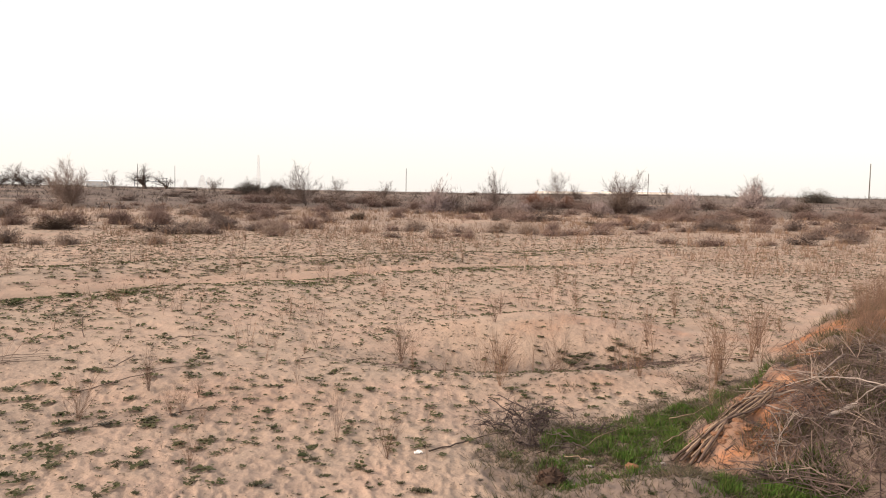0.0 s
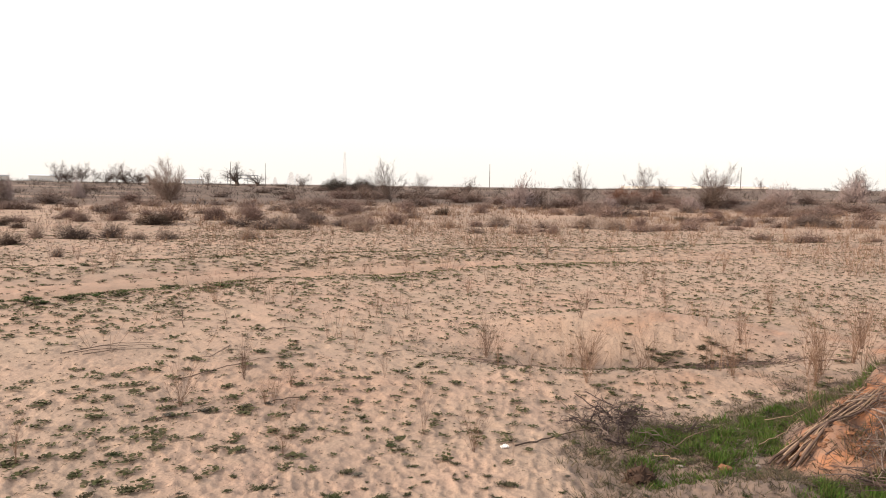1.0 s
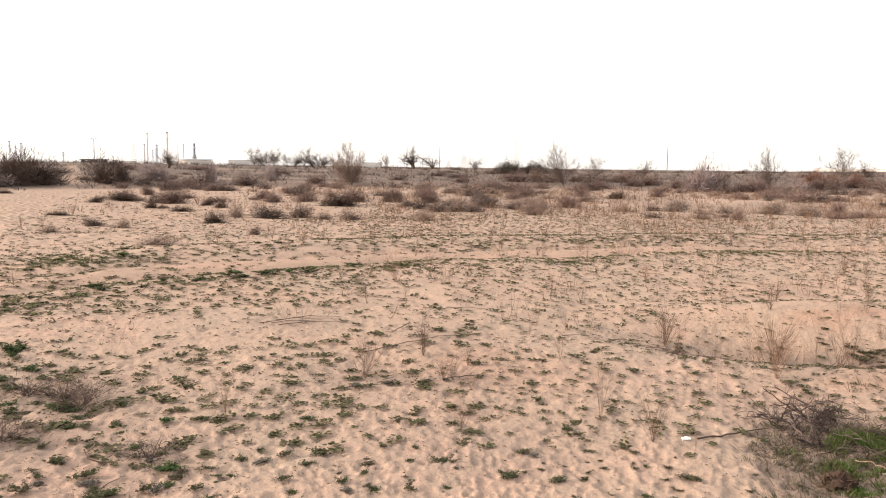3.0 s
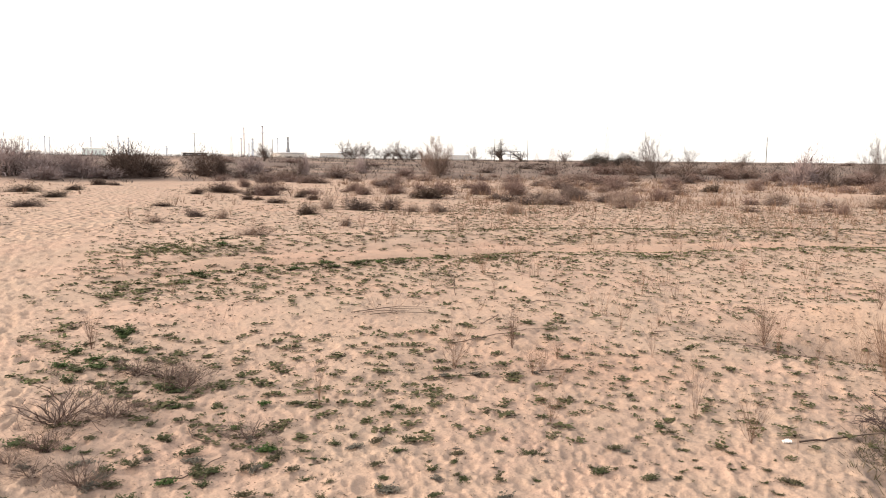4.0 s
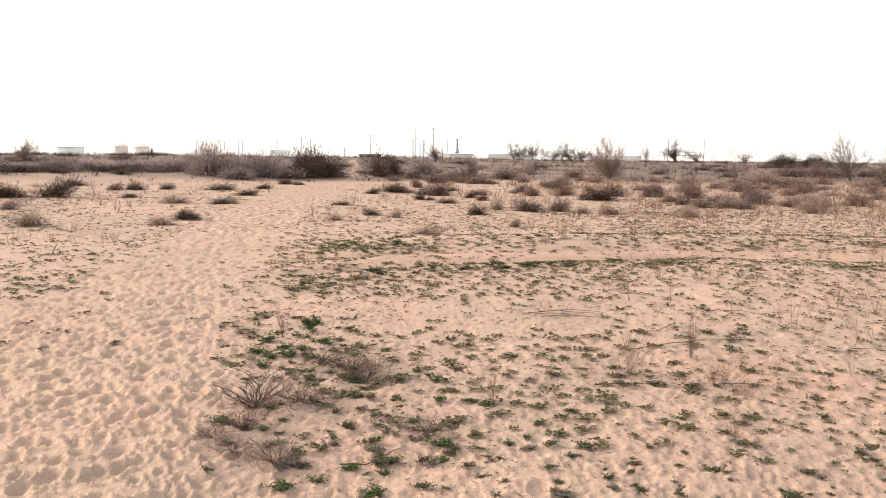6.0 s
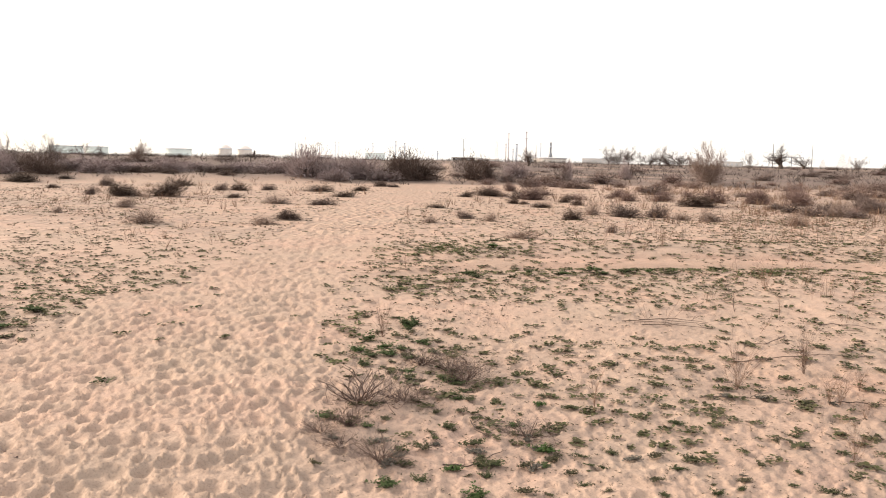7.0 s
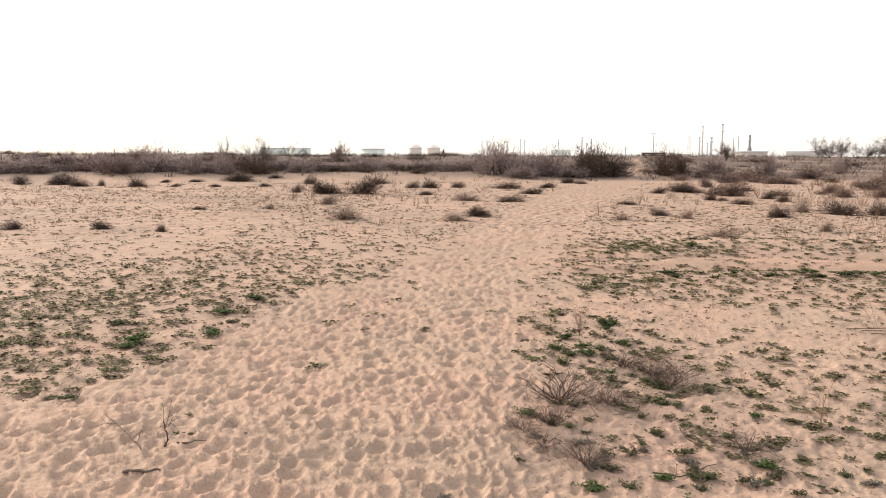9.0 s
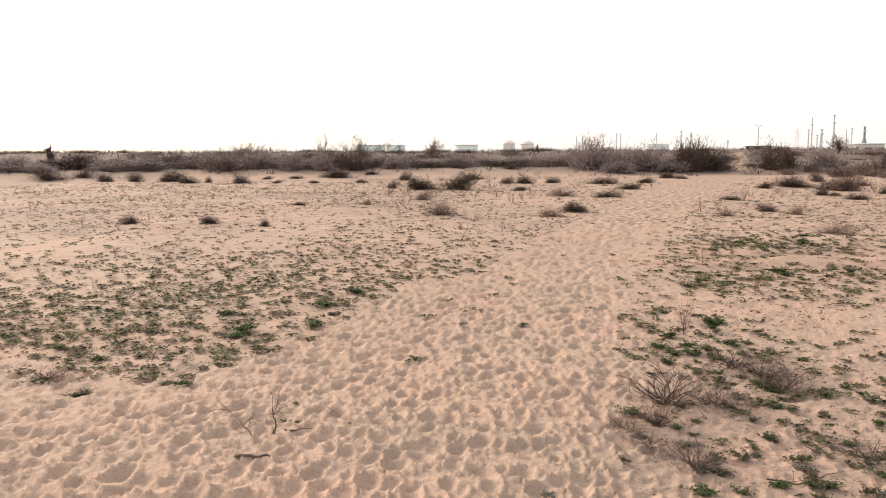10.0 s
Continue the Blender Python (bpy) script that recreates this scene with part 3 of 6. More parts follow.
def rounded(p):
    """Draws a place that sticks out of the plant's round outline most of the way back in."""
    out = math.sqrt((p[0] / 0.5) ** 2 + (p[1] / 0.5) ** 2 + (max(p[2], 0) / 0.95) ** 2)
    return p * ((1 + 0.35 * (out - 1)) / out) if out > 1 else p


def mound_kind(name, seed, twig_mat, leaf_mat, count, length, slim, upright=0.3, stems=5, dense=100):
    """A low dense shrub, one metre wide and high: a lobed mound of fine twigs round a few branches."""
    r = np.random.default_rng(seed)
    out = []
    for k in range(stems):
        a, lean = 2 * math.pi * (k + r.random()) / stems, r.uniform(0.2, 1.3 - 0.4 * upright)
        sprout(r, (0, 0, -0.03), (math.sin(lean) * math.cos(a), math.sin(lean) * math.sin(a), math.cos(lean)), r.uniform(0.45, 0.8), 0.012, 1, 2, 0.5, 0.16, out)
    out = [(rounded(p), rounded(q), a, b, lv) for p, q, a, b, lv in out]
    ob = thing(name, "", "shrub")
    part("brushwood", stems_mesh("brushwood", out, twig_mat, 3, 0.005), ob)
    count = 2 * count
    turn, tilt = r.uniform(0, 2 * math.pi, count), np.arccos(r.uniform(-0.02, 1, count))
    lobe = 1 + 0.16 * np.sin(2 * turn + r.uniform(0, 6)) + 0.13 * np.sin(3 * turn + r.uniform(0, 6)) + 0.14 * np.sin(5 * turn + 4 * tilt + r.uniform(0, 6)) + 0.10 * r.normal(0, 1, count)
    way = np.stack([np.sin(tilt) * np.cos(turn), np.sin(tilt) * np.sin(turn), np.cos(tilt)], -1)
    at = way * [0.46, 0.46, 0.92] * (lobe * r.random(count) ** 0.5)[:, None]
    at[:, :2] += r.normal(0, 0.16, 2) * at[:, 2:] + 0.09 * np.stack([np.sin(7 * at[:, 1] + r.uniform(0, 6)), np.sin(7 * at[:, 0] + r.uniform(0, 6))], -1)
    at[:, 2] = np.maximum(at[:, 2], 0.0)
    core = r.integers(0, count, dense)
    inner = slivers(at[core] * 0.6, way[core] + r.normal(0, 0.6, (dense, 3)), 0.22, 0.03, r)
    outer = slivers(at, way * 0.8 + r.normal(0, 0.35, (count, 3)) + [0, 0, upright], length * r.uniform(0.6, 1.9, count), length * slim * r.uniform(0.5, 1.1, count), r)
    v, f = gather([inner, outer] if dense else [outer])
    part("foliage", mesh_from("foliage", v, f, leaf_mat), ob)
    return ob


def tree_kind(name, seed, trunks, lean, levels, forks, spread, crown_mat, least, up=0.05, leaf_count=0, leaf_mat=None, low=0.25, fine_twigs=0):
    """A tree of height and width one: a forked trunk and a crown of twigs."""
    r = np.random.default_rng(seed)
    wood, twigs = [], []
    for k in range(trunks):
        a = 2 * math.pi * (k + r.random()) / trunks
        p, r0 = np.array([0, 0, -0.03]), 0.032 if trunks < 3 else 0.02
        way = unit(np.array([math.cos(a) * lean, math.sin(a) * lean, 1.0]))
        for step in range(5):
            way = unit(way + r.normal(0, 0.13, 3) + [0, 0, 0.08])
            q = p + way * r.uniform(0.13, 0.2)
            wood.append((p, q, r0, r0 * 0.78, 3))
            if step * 0.17 >= low or trunks > 2:
                for _ in range(3):
                    b = unit(way * 0.6 + r.normal(0, spread, 3) + [0, 0, 0.15])
                    sprout(r, p + (q - p) * r.random(), b, r.uniform(0.2, 0.42), r0 * 0.5, levels, forks, 0.42, 0.15, twigs, up)
            p, r0 = q, r0 * 0.78
        sprout(r, p, way, 0.25, r0, levels, forks, 0.4, 0.15, twigs, up)
    tips = np.array([o[1] for o in twigs])
    scale = np.array([1 / (2 * np.percentile(np.abs(tips[:, :2]), 97)), 0, 1 / np.percentile(tips[:, 2], 99)])[[0, 0, 2]]
    wood = [(p * scale, q * scale, a, b, lv) for p, q, a, b, lv in wood]
    twigs = [(p * scale, q * scale, a, b, lv) for p, q, a, b, lv in twigs]
    if fine_twigs:
        ends = [o for o in twigs if o[4] <= 1]
        for k in r.integers(0, len(ends), fine_twigs):
            p = ends[k][0] + (ends[k][1] - ends[k][0]) * r.random()
            twigs.append((p, p + (unit(r.normal(0, 1, 3)) * 0.6 + unit(ends[k][1] - ends[k][0])) * r.uniform(0.04, 0.09) + [0, 0, up * 0.2], least, least, 0))
    ob = thing(name, "", "tree")
    part("trunk", stems_mesh("trunk", wood, MAT_BARK, 6), ob)
    crown = part("crown", stems_mesh("crown", twigs, crown_mat, 3, least, True), ob)
    if leaf_count:
        ends = [o for o in twigs if o[4] == 0]
        pick = r.integers(0, len(ends), leaf_count)
        at = np.array([ends[k][1] for k in pick]) + r.normal(0, 0.02, (leaf_count, 3))
        v, f = leaves(at, r.normal(0, 1, (leaf_count, 3)), 0.06, 0.02, 0.1, r)
        part("foliage", mesh_from("foliage", v, [f], leaf_mat), crown)
    return ob


def fan_tree(name, seed, limbs, wide, crown_mat, least, slivers, foot=0.18, thick=0.03, upright=0.5):
    """A bare tree one metre high and wide: a short trunk, limbs that fan out, a veil of fine twigs."""
    r = np.random.default_rng(seed)
    top = np.array([r.normal(0, 0.02), r.normal(0, 0.02), foot])
    lean, side, tall = r.normal(0, 0.12, 2), r.uniform(0, 2 * math.pi), r.uniform(0.05, 0.3)
    wood, twigs = [(np.array([0, 0, -0.03]), top * 0.55 + [0.01, 0, 0], thick, thick * 0.85, 3), (top * 0.55 + [0.01, 0, 0], top, thick * 0.85, thick * 0.75, 3)], []
    for k in range(limbs):
        a, out = 2 * math.pi * (k * 0.618 + 0.2 * r.random()), r.uniform(0.02, 1.0) ** 0.75
        end = np.array([math.cos(a) * 0.5 * out * wide + lean[0], math.sin(a) * 0.5 * out * wide + lean[1], foot + (1 - foot) * r.uniform(0.22, 1.0) * math.sqrt(1 - 0.7 * out * out) * (1 + tall * math.cos(a - side))])
        p, steps, r0 = top * r.uniform(0.3, 1.0), 5, thick * r.uniform(0.16, 0.4)
        mid = p * 0.5 + end * 0.5 + np.array([math.cos(a), math.sin(a), 1.0]) * 0.03
        for s in range(1, steps + 1):
            u = s / steps
            q = (1 - u) ** 2 * top + 2 * u * (1 - u) * mid + u * u * end + r.normal(0, 0.022, 3)
            twigs.append((p, q, r0 * (1.15 - u), r0 * (1.15 - u) * 0.8, 2))
            for _ in range(3 if s > 1 else 1):
                way = unit(q - p) + r.normal(0, 0.33, 3) + [0, 0, upright * 0.4 + 0.15]
                sprout(r, p + (q - p) * r.random(), way, r.uniform(0.12, 0.32) * (1.2 - 0.5 * u), r0 * (1.15 - u) * 0.4, 1, 1, 0.5, 0.2, twigs, upright * 0.08)
            p = q
    ends = [o for o in twigs if o[4] <= 1]
    for k in r.integers(0, len(ends), slivers):
        p = ends[k][0] + (ends[k][1] - ends[k][0]) * r.random()
        way = unit(r.normal(0, 1, 3)) * 0.85 + unit(ends[k][1] - ends[k][0]) + [0, 0, upright + 0.05]
        twigs.append((p, p + unit(way) * r.uniform(0.04, 0.18), least, least * 0.4, 0))
    ob = thing(name, "", "tree")
    part("trunk", stems_mesh("trunk", wood, MAT_BARK, 7), ob)
    part("crown", stems_mesh("crown", twigs, crown_mat, 3, least, True), ob)
    return ob


def settle(kinds, spots, label, group, rng, category="", sink=0.0, name=""):
    """Copies of the kinds at (x, y, width, height), each turned at random."""
    for k, (x, y, w, h) in enumerate(spots):
        ob = copy_thing(kinds[k % len(kinds)], Matrix.LocRotScale((x, y, on_ground(x, y) - sink), Euler((0, 0, rng.uniform(0, 6.28))), (w, w * rng.uniform(0.85, 1.15), h)))
        tagged(ob, label, category, group)


def drop_kinds(kinds):
    """Takes the pattern pieces away once their copies stand."""
    for ob in kinds:
        for child in list(ob.children_recursive):
            bpy.data.objects.remove(child)
        bpy.data.objects.remove(ob)


rng = np.random.default_rng(11)

# ---- shrubs of the sandy flat ----
dark = [mound_kind("dark_shrub", 100 + k, MAT_DARKTWIG, MAT_DARKLEAF, 1900, 0.09, 0.09) for k in range(5)]
SHRUBS_FAR_DARK = [(-49.9, 9.9, 1.91, 0.81), (-41.8, 9.7, 0.85, 0.25), (-51.5, 12.7, 0.84, 0.29), (-32.5, 10.2, 1.55, 0.74), (-31.6, 11.4, 1.13, 1.06),
                   (-42.9, 16.9, 1.09, 0.46), (-37.2, 17.4, 1.01, 0.49), (-29.3, 13.4, 0.64, 0.25), (-33.8, 20.0, 1.40, 0.44), (-28.2, 17.8, 0.86, 0.37),
                   (-33.1, 22.0, 0.94, 0.35), (-18.9, 10.1, 0.84, 0.34), (-38.0, 26.9, 0.83, 0.52), (-20.4, 16.6, 0.47, 0.17), (-26.5, 23.4, 0.70, 0.39), (-26.8, 25.4, 1.39, 0.51)]
SHRUBS_DARK = [(-22.6, 22.6, 0.57, 0.35), (-22.1, 22.7, 0.44, 0.20), (-19.9, 21.3, 0.69, 0.28), (-21.6, 24.6, 0.58, 0.45), (-20.3, 23.9, 0.50, 0.37),
               (-14.7, 17.0, 0.58, 0.44), (-17.0, 27.5, 1.41, 0.71), (-8.5, 42.2, 1.29, 0.60), (4.7, 42.0, 0.63, 0.39), (-18.9, 0.6, 0.37, 0.26), (-18.0, 1.7, 0.28, 0.22),
               (-24.3, 3.5, 0.38, 0.15), (-45.8, 0.7, 0.90, 0.50), (-43.3, 5.2, 0.60, 0.24), (-49.3, 5.4, 0.59, 0.27), (-49.3, 7.3, 0.98, 0.27), (-42.0, 7.1, 0.59, 0.23)]
settle(dark, [(x, y, 1.12 * w, 0.76 * h) for x, y, w, h in SHRUBS_FAR_DARK + SHRUBS_DARK], "dense dark brown low shrub standing on bare sand", "dark shrubs on the sand", rng, "shrub", 0.01)
grey = [mound_kind("grey_shrub", 120 + k, MAT_DARKTWIG, MAT_SHRUB, 1300, 0.13, 0.045, 0.7) for k in range(5)]
SHRUBS_GREY = [(-43.3, 12.6, 0.80, 0.68), (-33.9, 9.2, 0.62, 0.49), (-37.5, 16.5, 0.81, 0.49), (-36.2, 18.5, 0.88, 0.42), (-23.7, 14.0, 1.03, 0.33), (-36.6, 26.9, 0.72, 0.29),
               (-16.5, 14.5, 0.56, 0.30), (-15.2, 20.2, 0.95, 0.60), (-14.8, 21.3, 0.93, 0.57), (-11.6, 14.7, 0.34, 0.26), (-11.5, 26.9, 1.05, 0.52), (-11.9, 30.9, 1.19, 0.79),
               (-11.2, 29.4, 1.00, 0.69), (9.9, 38.8, 2.08, 0.62), (-20.1, -1.2, 0.51, 0.27), (-46.5, 1.8, 0.46, 0.46), (-44.7, 3.5, 1.15, 0.62), (-49.2, -0.1, 2.13, 0.87),
               (-50.0, -2.2, 0.99, 0.79), (-50.5, -3.9, 1.20, 0.60), (-51.6, -7.0, 2.25, 0.82), (-52.9, -5.4, 1.47, 0.63)]
settle(grey, [(x, y, w, 0.85 * h) for x, y, w, h in SHRUBS_GREY], "leafless grey-brown twiggy shrub on the sand", "grey shrubs on the sand", rng, "shrub", 0.01)
pale = [mound_kind("dry_shrub", 140 + k, MAT_PALE, MAT_PALE, 900, 0.16, 0.035, 0.6) for k in range(4)]
SHRUBS_PALE = [(-24.6, 7.6, 0.66, 0.40), (-19.2, 6.3, 0.79, 0.44), (-23.1, 5.3, 0.33, 0.26), (-25.0, 13.0, 1.22, 0.36), (-17.8, 8.8, 0.63, 0.27), (-15.9, 12.6, 0.48, 0.24),
               (-15.5, 14.4, 0.42, 0.33), (-16.1, 19.6, 0.50, 0.55), (-11.7, 11.6, 0.91, 0.26), (-13.7, 21.0, 0.60, 0.30), (-12.4, 20.6, 0.96, 0.43), (-8.6, 27.0, 1.01, 0.62),
               (-4.1, 33.1, 1.06, 0.67), (-11.1, 26.3, 0.91, 0.51), (-9.9, 20.7, 0.64, 0.41), (-5.8, 29.7, 0.72, 0.42), (-0.5, 31.8, 1.30, 0.71), (0.8, 31.3, 1.04, 0.64)]
settle(pale, [(x, y, w, 0.85 * h) for x, y, w, h in SHRUBS_PALE], "sparse dry straw-grey shrub on the sand", "dry shrubs on the sand", rng, "shrub", 0.01)
mauve = [mound_kind("mauve_shrub", 160 + k, MAT_DARKTWIG, MAT_MAUVE, 1300, 0.13, 0.06, 0.8) for k in range(5)]
SHRUBS_MAUVE = [(-23.6, 24.9, 1.02, 0.75), (-31.1, 31.1, 0.79, 0.61), (-17.7, 30.1, 1.11, 0.62), (-16.5, 31.2, 1.12, 0.70), (-15.0, 32.1, 1.13, 0.78), (-27.3, 38.5, 0.75, 0.41),
                (-23.1, 30.2, 0.68, 0.45), (-20.5, 27.7, 0.68, 0.48), (-19.8, 29.0, 0.98, 0.49), (-8.3, 31.4, 1.03, 0.58), (-6.8, 46.4, 0.84, 0.65), (-13.6, 41.1, 1.38, 0.52),
                (-1.5, 27.4, 0.41, 0.36), (1.9, 34.4, 0.64, 0.58), (6.7, 35.8, 0.54, 0.47), (6.7, 43.6, 1.15, 0.49), (11.6, 52.5, 1.20, 0.56), (16.3, 50.3, 1.77, 0.59),
                (23.3, 62.4, 1.48, 0.69), (24.5, 57.3, 1.85, 0.69)]
settle(mauve, SHRUBS_MAUVE, "leafless mauve-brown shrub with fine upright twigs", "mauve shrubs on the flat", rng, "shrub", 0.01)
more = []
while len(more) < 175:
    az, d = rng.uniform(-27, 50), rng.uniform(27, 64)
    x, y = -d * math.sin(radians(az)), d * math.cos(radians(az))
    if trodden(x, y) < 0.05 and rng.random() > 0.75 * float(smooth(24, 32, az)) * (1 - float(smooth(42, 50, d))) and min(abs(az - 30.7), abs(az - 15.0)) > 0.9 and float(bank_side(np.array(x), np.array(y))) < -1 and waves(np.array(x), np.array(y), 6, 31) > -0.35:
        w = rng.uniform(0.6, 1.25) * (1.0 + 0.7 * float(smooth(32, 50, d)))
        more.append((x, y, w, w * rng.uniform(0.25, 0.46)))
lean = [mound_kind("low_shrub", 240 + k, MAT_DARKTWIG, (MAT_SHRUB, MAT_MAUVE, MAT_WARM)[k % 3], 430, 0.13, 0.08, 0.6, 2) for k in range(6)]
settle(lean, more, "low leafless brown shrub among dry grass", "scattered shrubs of the flat", rng, "shrub", 0.01)

# ---- thickets and trees of the rise ----
thick = [mound_kind("thicket", 180 + k, MAT_DARKTWIG, MAT_DARKTWIG, 1300, 0.11, 0.07, 0.8, 6) for k in range(4)]
soft = [mound_kind("thicket", 190 + k, MAT_TWIG, MAT_BELT, 1150, 0.11, 0.07, 0.9, 6, 260) for k in range(4)]
BIG = [(-44.4, 35.1, 3.9, 1.9), (-43.2, 39.4, 2.6, 1.6), (-43.0, 40.7, 1.8, 1.5), (-44.9, 33.5, 1.8, 1.2), (-46.0, 35.0, 3.0, 1.7), (-4.8, 65.5, 1.9, 1.5), (9.5, 67.3, 3.6, 1.7), (-54.1, 12.4, 2.8, 1.4)]
BIG_SOFT = [(-40.5, 46.9, 1.3, 1.3), (-38.8, 52.4, 1.3, 1.3), (-42.9, 43.8, 2.2, 1.2), (-48.7, 28.0, 3.4, 1.8), (-46.6, 31.4, 2.8, 1.5), (-47.6, 29.8, 2.6, 1.4), (-5.9, 62.4, 2.9, 1.9),
            (1.2, 64.0, 1.8, 0.9), (-1.9, 67.1, 1.6, 0.9), (8.2, 65.6, 1.6, 1.0), (23.4, 75.6, 2.7, 1.8), (16.2, 71.4, 2.8, 1.4), (26.5, 76.0, 1.8, 1.1), (-62.6, 0.0, 2.2, 1.1),
            (-57.6, 5.8, 3.4, 1.4), (-58.4, 2.6, 1.9, 1.0), (-55.3, 7.8, 2.3, 1.1), (-64.7, -2.2, 1.8, 0.9), (-54.7, 9.9, 1.9, 1.2), (-56.3, 3.5, 2.0, 1.0)]
belt = []
for k in range(48):
    az = 53.5 + 49.5 * (k + 0.6 * rng.random()) / 48
    d = float(scrub_edge(az)) + rng.uniform(0.0, 6.0)
    w = rng.uniform(2.2, 4.0)
    x, y = -d * math.sin(radians(az)), d * math.cos(radians(az))
    if float(trodden(np.array(x), np.array(y))) < 0.02 and abs(x * PATH_SIDE[0] + y * PATH_SIDE[1] - 2.4) > 0.6 + 0.5 * w:
        belt.append((x, y, w, rng.uniform(0.45, 0.85) + 0.35 * (rng.random() < 0.4)))
front = []
for k in range(34):
    az = -27.5 + 48 * (k + rng.random()) / 34
    d = float(ridge_foot(az)) + rng.uniform(-3.0, 9.0)
    w = rng.uniform(1.8, 3.6)
    front.append((-d * math.sin(radians(az)), d * math.cos(radians(az)), w, w * rng.uniform(0.28, 0.42)))
warm = [mound_kind("thicket", 210 + k, MAT_DARKTWIG, (MAT_MAUVE, MAT_WARM)[k % 2], 1150, 0.105, 0.062, 0.9, 5) for k in range(4)]
settle(warm, front, "mauve-brown leafless thicket at the foot of the rise", "thickets of the far side", rng, "bush", 0.02)
settle(soft, [b for k, b in enumerate(belt) if k % 6], "mauve-grey leafless thicket in the belt below the rise", "belt of thickets", rng, "bush", 0.02)
settle(thick, belt[::6], "dark leafless thicket in the belt below the rise", "belt of thickets", rng, "bush", 0.02)
settle(thick, [(x, y, w, 1.15 * h) for x, y, w, h in BIG], "dense dark leafless thicket at the foot of the rise", "thickets of the rise", rng, "bush", 0.02)
settle(soft, [(x, y, w, 1.25 * h) for x, y, w, h in BIG_SOFT], "dense mauve-grey leafless thicket on the rise", "thickets of the rise", rng, "bush", 0.02)
rust = [mound_kind("rusty_bush", 200, MAT_RED, MAT_RED, 1800, 0.11, 0.06, 0.8, 7)]
settle(rust, [(2.5, 74.0, 2.1, 1.3), (5.8, 72.1, 2.0, 1.0), (4.0, 76.0, 1.6, 0.9)], "rusty red-brown leafless bush on the rise", "rusty bushes", rng, "bush", 0.02)
more = []
while len(more) < 160:
    az, e = rng.uniform(-27, 102), rng.uniform(-1, 34)
    d = float(scrub_edge(az)) + e
    x, y = -d * math.sin(radians(az)), d * math.cos(radians(az))
    chance = (1.0 if az > 50 else 0.4) * (1.0 if e < 14 else 0.6)
    if trodden(x, y) < 0.02 and rng.random() < chance:
        w = rng.uniform(1.1, 2.8)
        more.append((x, y, w * (1.3 if az > 55 else 1.0), w * rng.uniform(0.25, 0.45) * (1.0 if e < 10 else 0.55)))
brush = [mound_kind("scrub_bush", 260 + k, (MAT_MAUVE, MAT_TWIG, MAT_DARKTWIG)[k % 3], (MAT_MAUVE, MAT_TWIG, MAT_DARKTWIG)[k % 3], 400, 0.13, 0.07, 0.7, 2) for k in range(6)]
settle(brush, more, "low mauve-grey leafless bush on the rise", "scattered bushes of the rise", rng, "bush", 0.02)

bare_trees = [fan_tree("bare_tree", 300 + k, (10, 20, 14, 24, 17)[k], 1.4, MAT_SHRUB, 0.002, (800, 1700, 1100, 2000, 1500)[k], (0.2, 0.08, 0.14, 0.06, 0.12)[k], 0.022, 0.12) for k in range(5)]
BARE = [(-39.7, 74.3, 1.9, 2.2), (-17.4, 65.1, 3.1, 3.5), (-17.4, 78.2, 2.1, 2.2), (-13.1, 80.7, 1.9, 1.9), (-33.8, 86.3, 1.8, 1.7), (-25.2, 61.4, 1.0, 1.2), (-0.8, 67.2, 2.1, 3.4),
        (5.1, 75.6, 2.6, 3.2), (7.6, 84.9, 1.6, 1.7), (10.6, 70.5, 4.2, 3.6), (17.5, 85.6, 1.3, 1.7), (23.9, 78.0, 2.6, 2.9), (25.0, 77.5, 2.0, 2.5), (-58.3, 10.9, 1.5, 2.5), (-57.4, 13.2, 2.3, 2.6),
        (-70.8, 19.0, 1.8, 1.6), (-70.6, 20.4, 0.9, 1.3), (-71.8, 3.9, 0.9, 1.1), (-49.7, 28.5, 2.5, 2.3), (-58.7, 61.7, 2.0, 1.7),
        (-40.5, 46.6, 1.8, 1.6), (-39.6, 53.9, 1.1, 1.3)]
# a ragged row of trees that grow into one another
BARE += [(-57.4 + 0.92 * k, 74.3 + 0.72 * k, rng.uniform(2.1, 2.8), rng.uniform(1.5, 2.4) * (0.7 if k == 8 else 1.0)) for k in range(9)]
settle(bare_trees, BARE, "small leafless grey tree on the scrubby rise", "bare trees of the rise", rng, "tree", 0.02)
feather = [fan_tree("feathery_tree", 320 + k, 34, 1.25, MAT_FEATHER, 0.0022, 4200, 0.06, 0.02, 0.2) for k in range(2)]
settle(feather, [(-32.2, 54.3, 2.7, 3.4), (-66.9, 22.1, 1.5, 1.8), (-71.7, 5.8, 2.7, 1.4), (-66.0, 16.0, 1.6, 1.1)], "pale feathery leafless tree with fine upswept twigs", "feathery trees", rng, "tree", 0.02)
old = [fan_tree("old_tree", 340 + k, 11, 1.15, MAT_DARKTWIG, 0.0018, 500, 0.16, 0.06, 0.1) for k in range(2)]
settle(old, [(-42.5, 86.7, 5.2, 3.0), (-41.2, 89.6, 3.6, 2.2), (-56.0, 58.9, 2.2, 2.0)], "old spreading leafless tree with thick dark limbs", "old trees on the rise", rng, "tree", 0.02)
ever = [mound_kind("evergreen_bush", 360 + k, MAT_DARKTWIG, MAT_EVERGREEN, 2600, 0.07, 0.12, 0.4, 7, 200) for k in range(2)]
settle(ever, [(-27.8, 82.1, 3.6, 1.5), (-25.1, 84.0, 2.4, 1.5), (-29.5, 83.0, 2.0, 1.0), (-26.3, 83.2, 2.2, 1.1), (33.0, 84.0, 3.2, 1.3)], "dark evergreen bush with small leaves on the rise", "evergreen bushes", rng, "bush", 0.02)
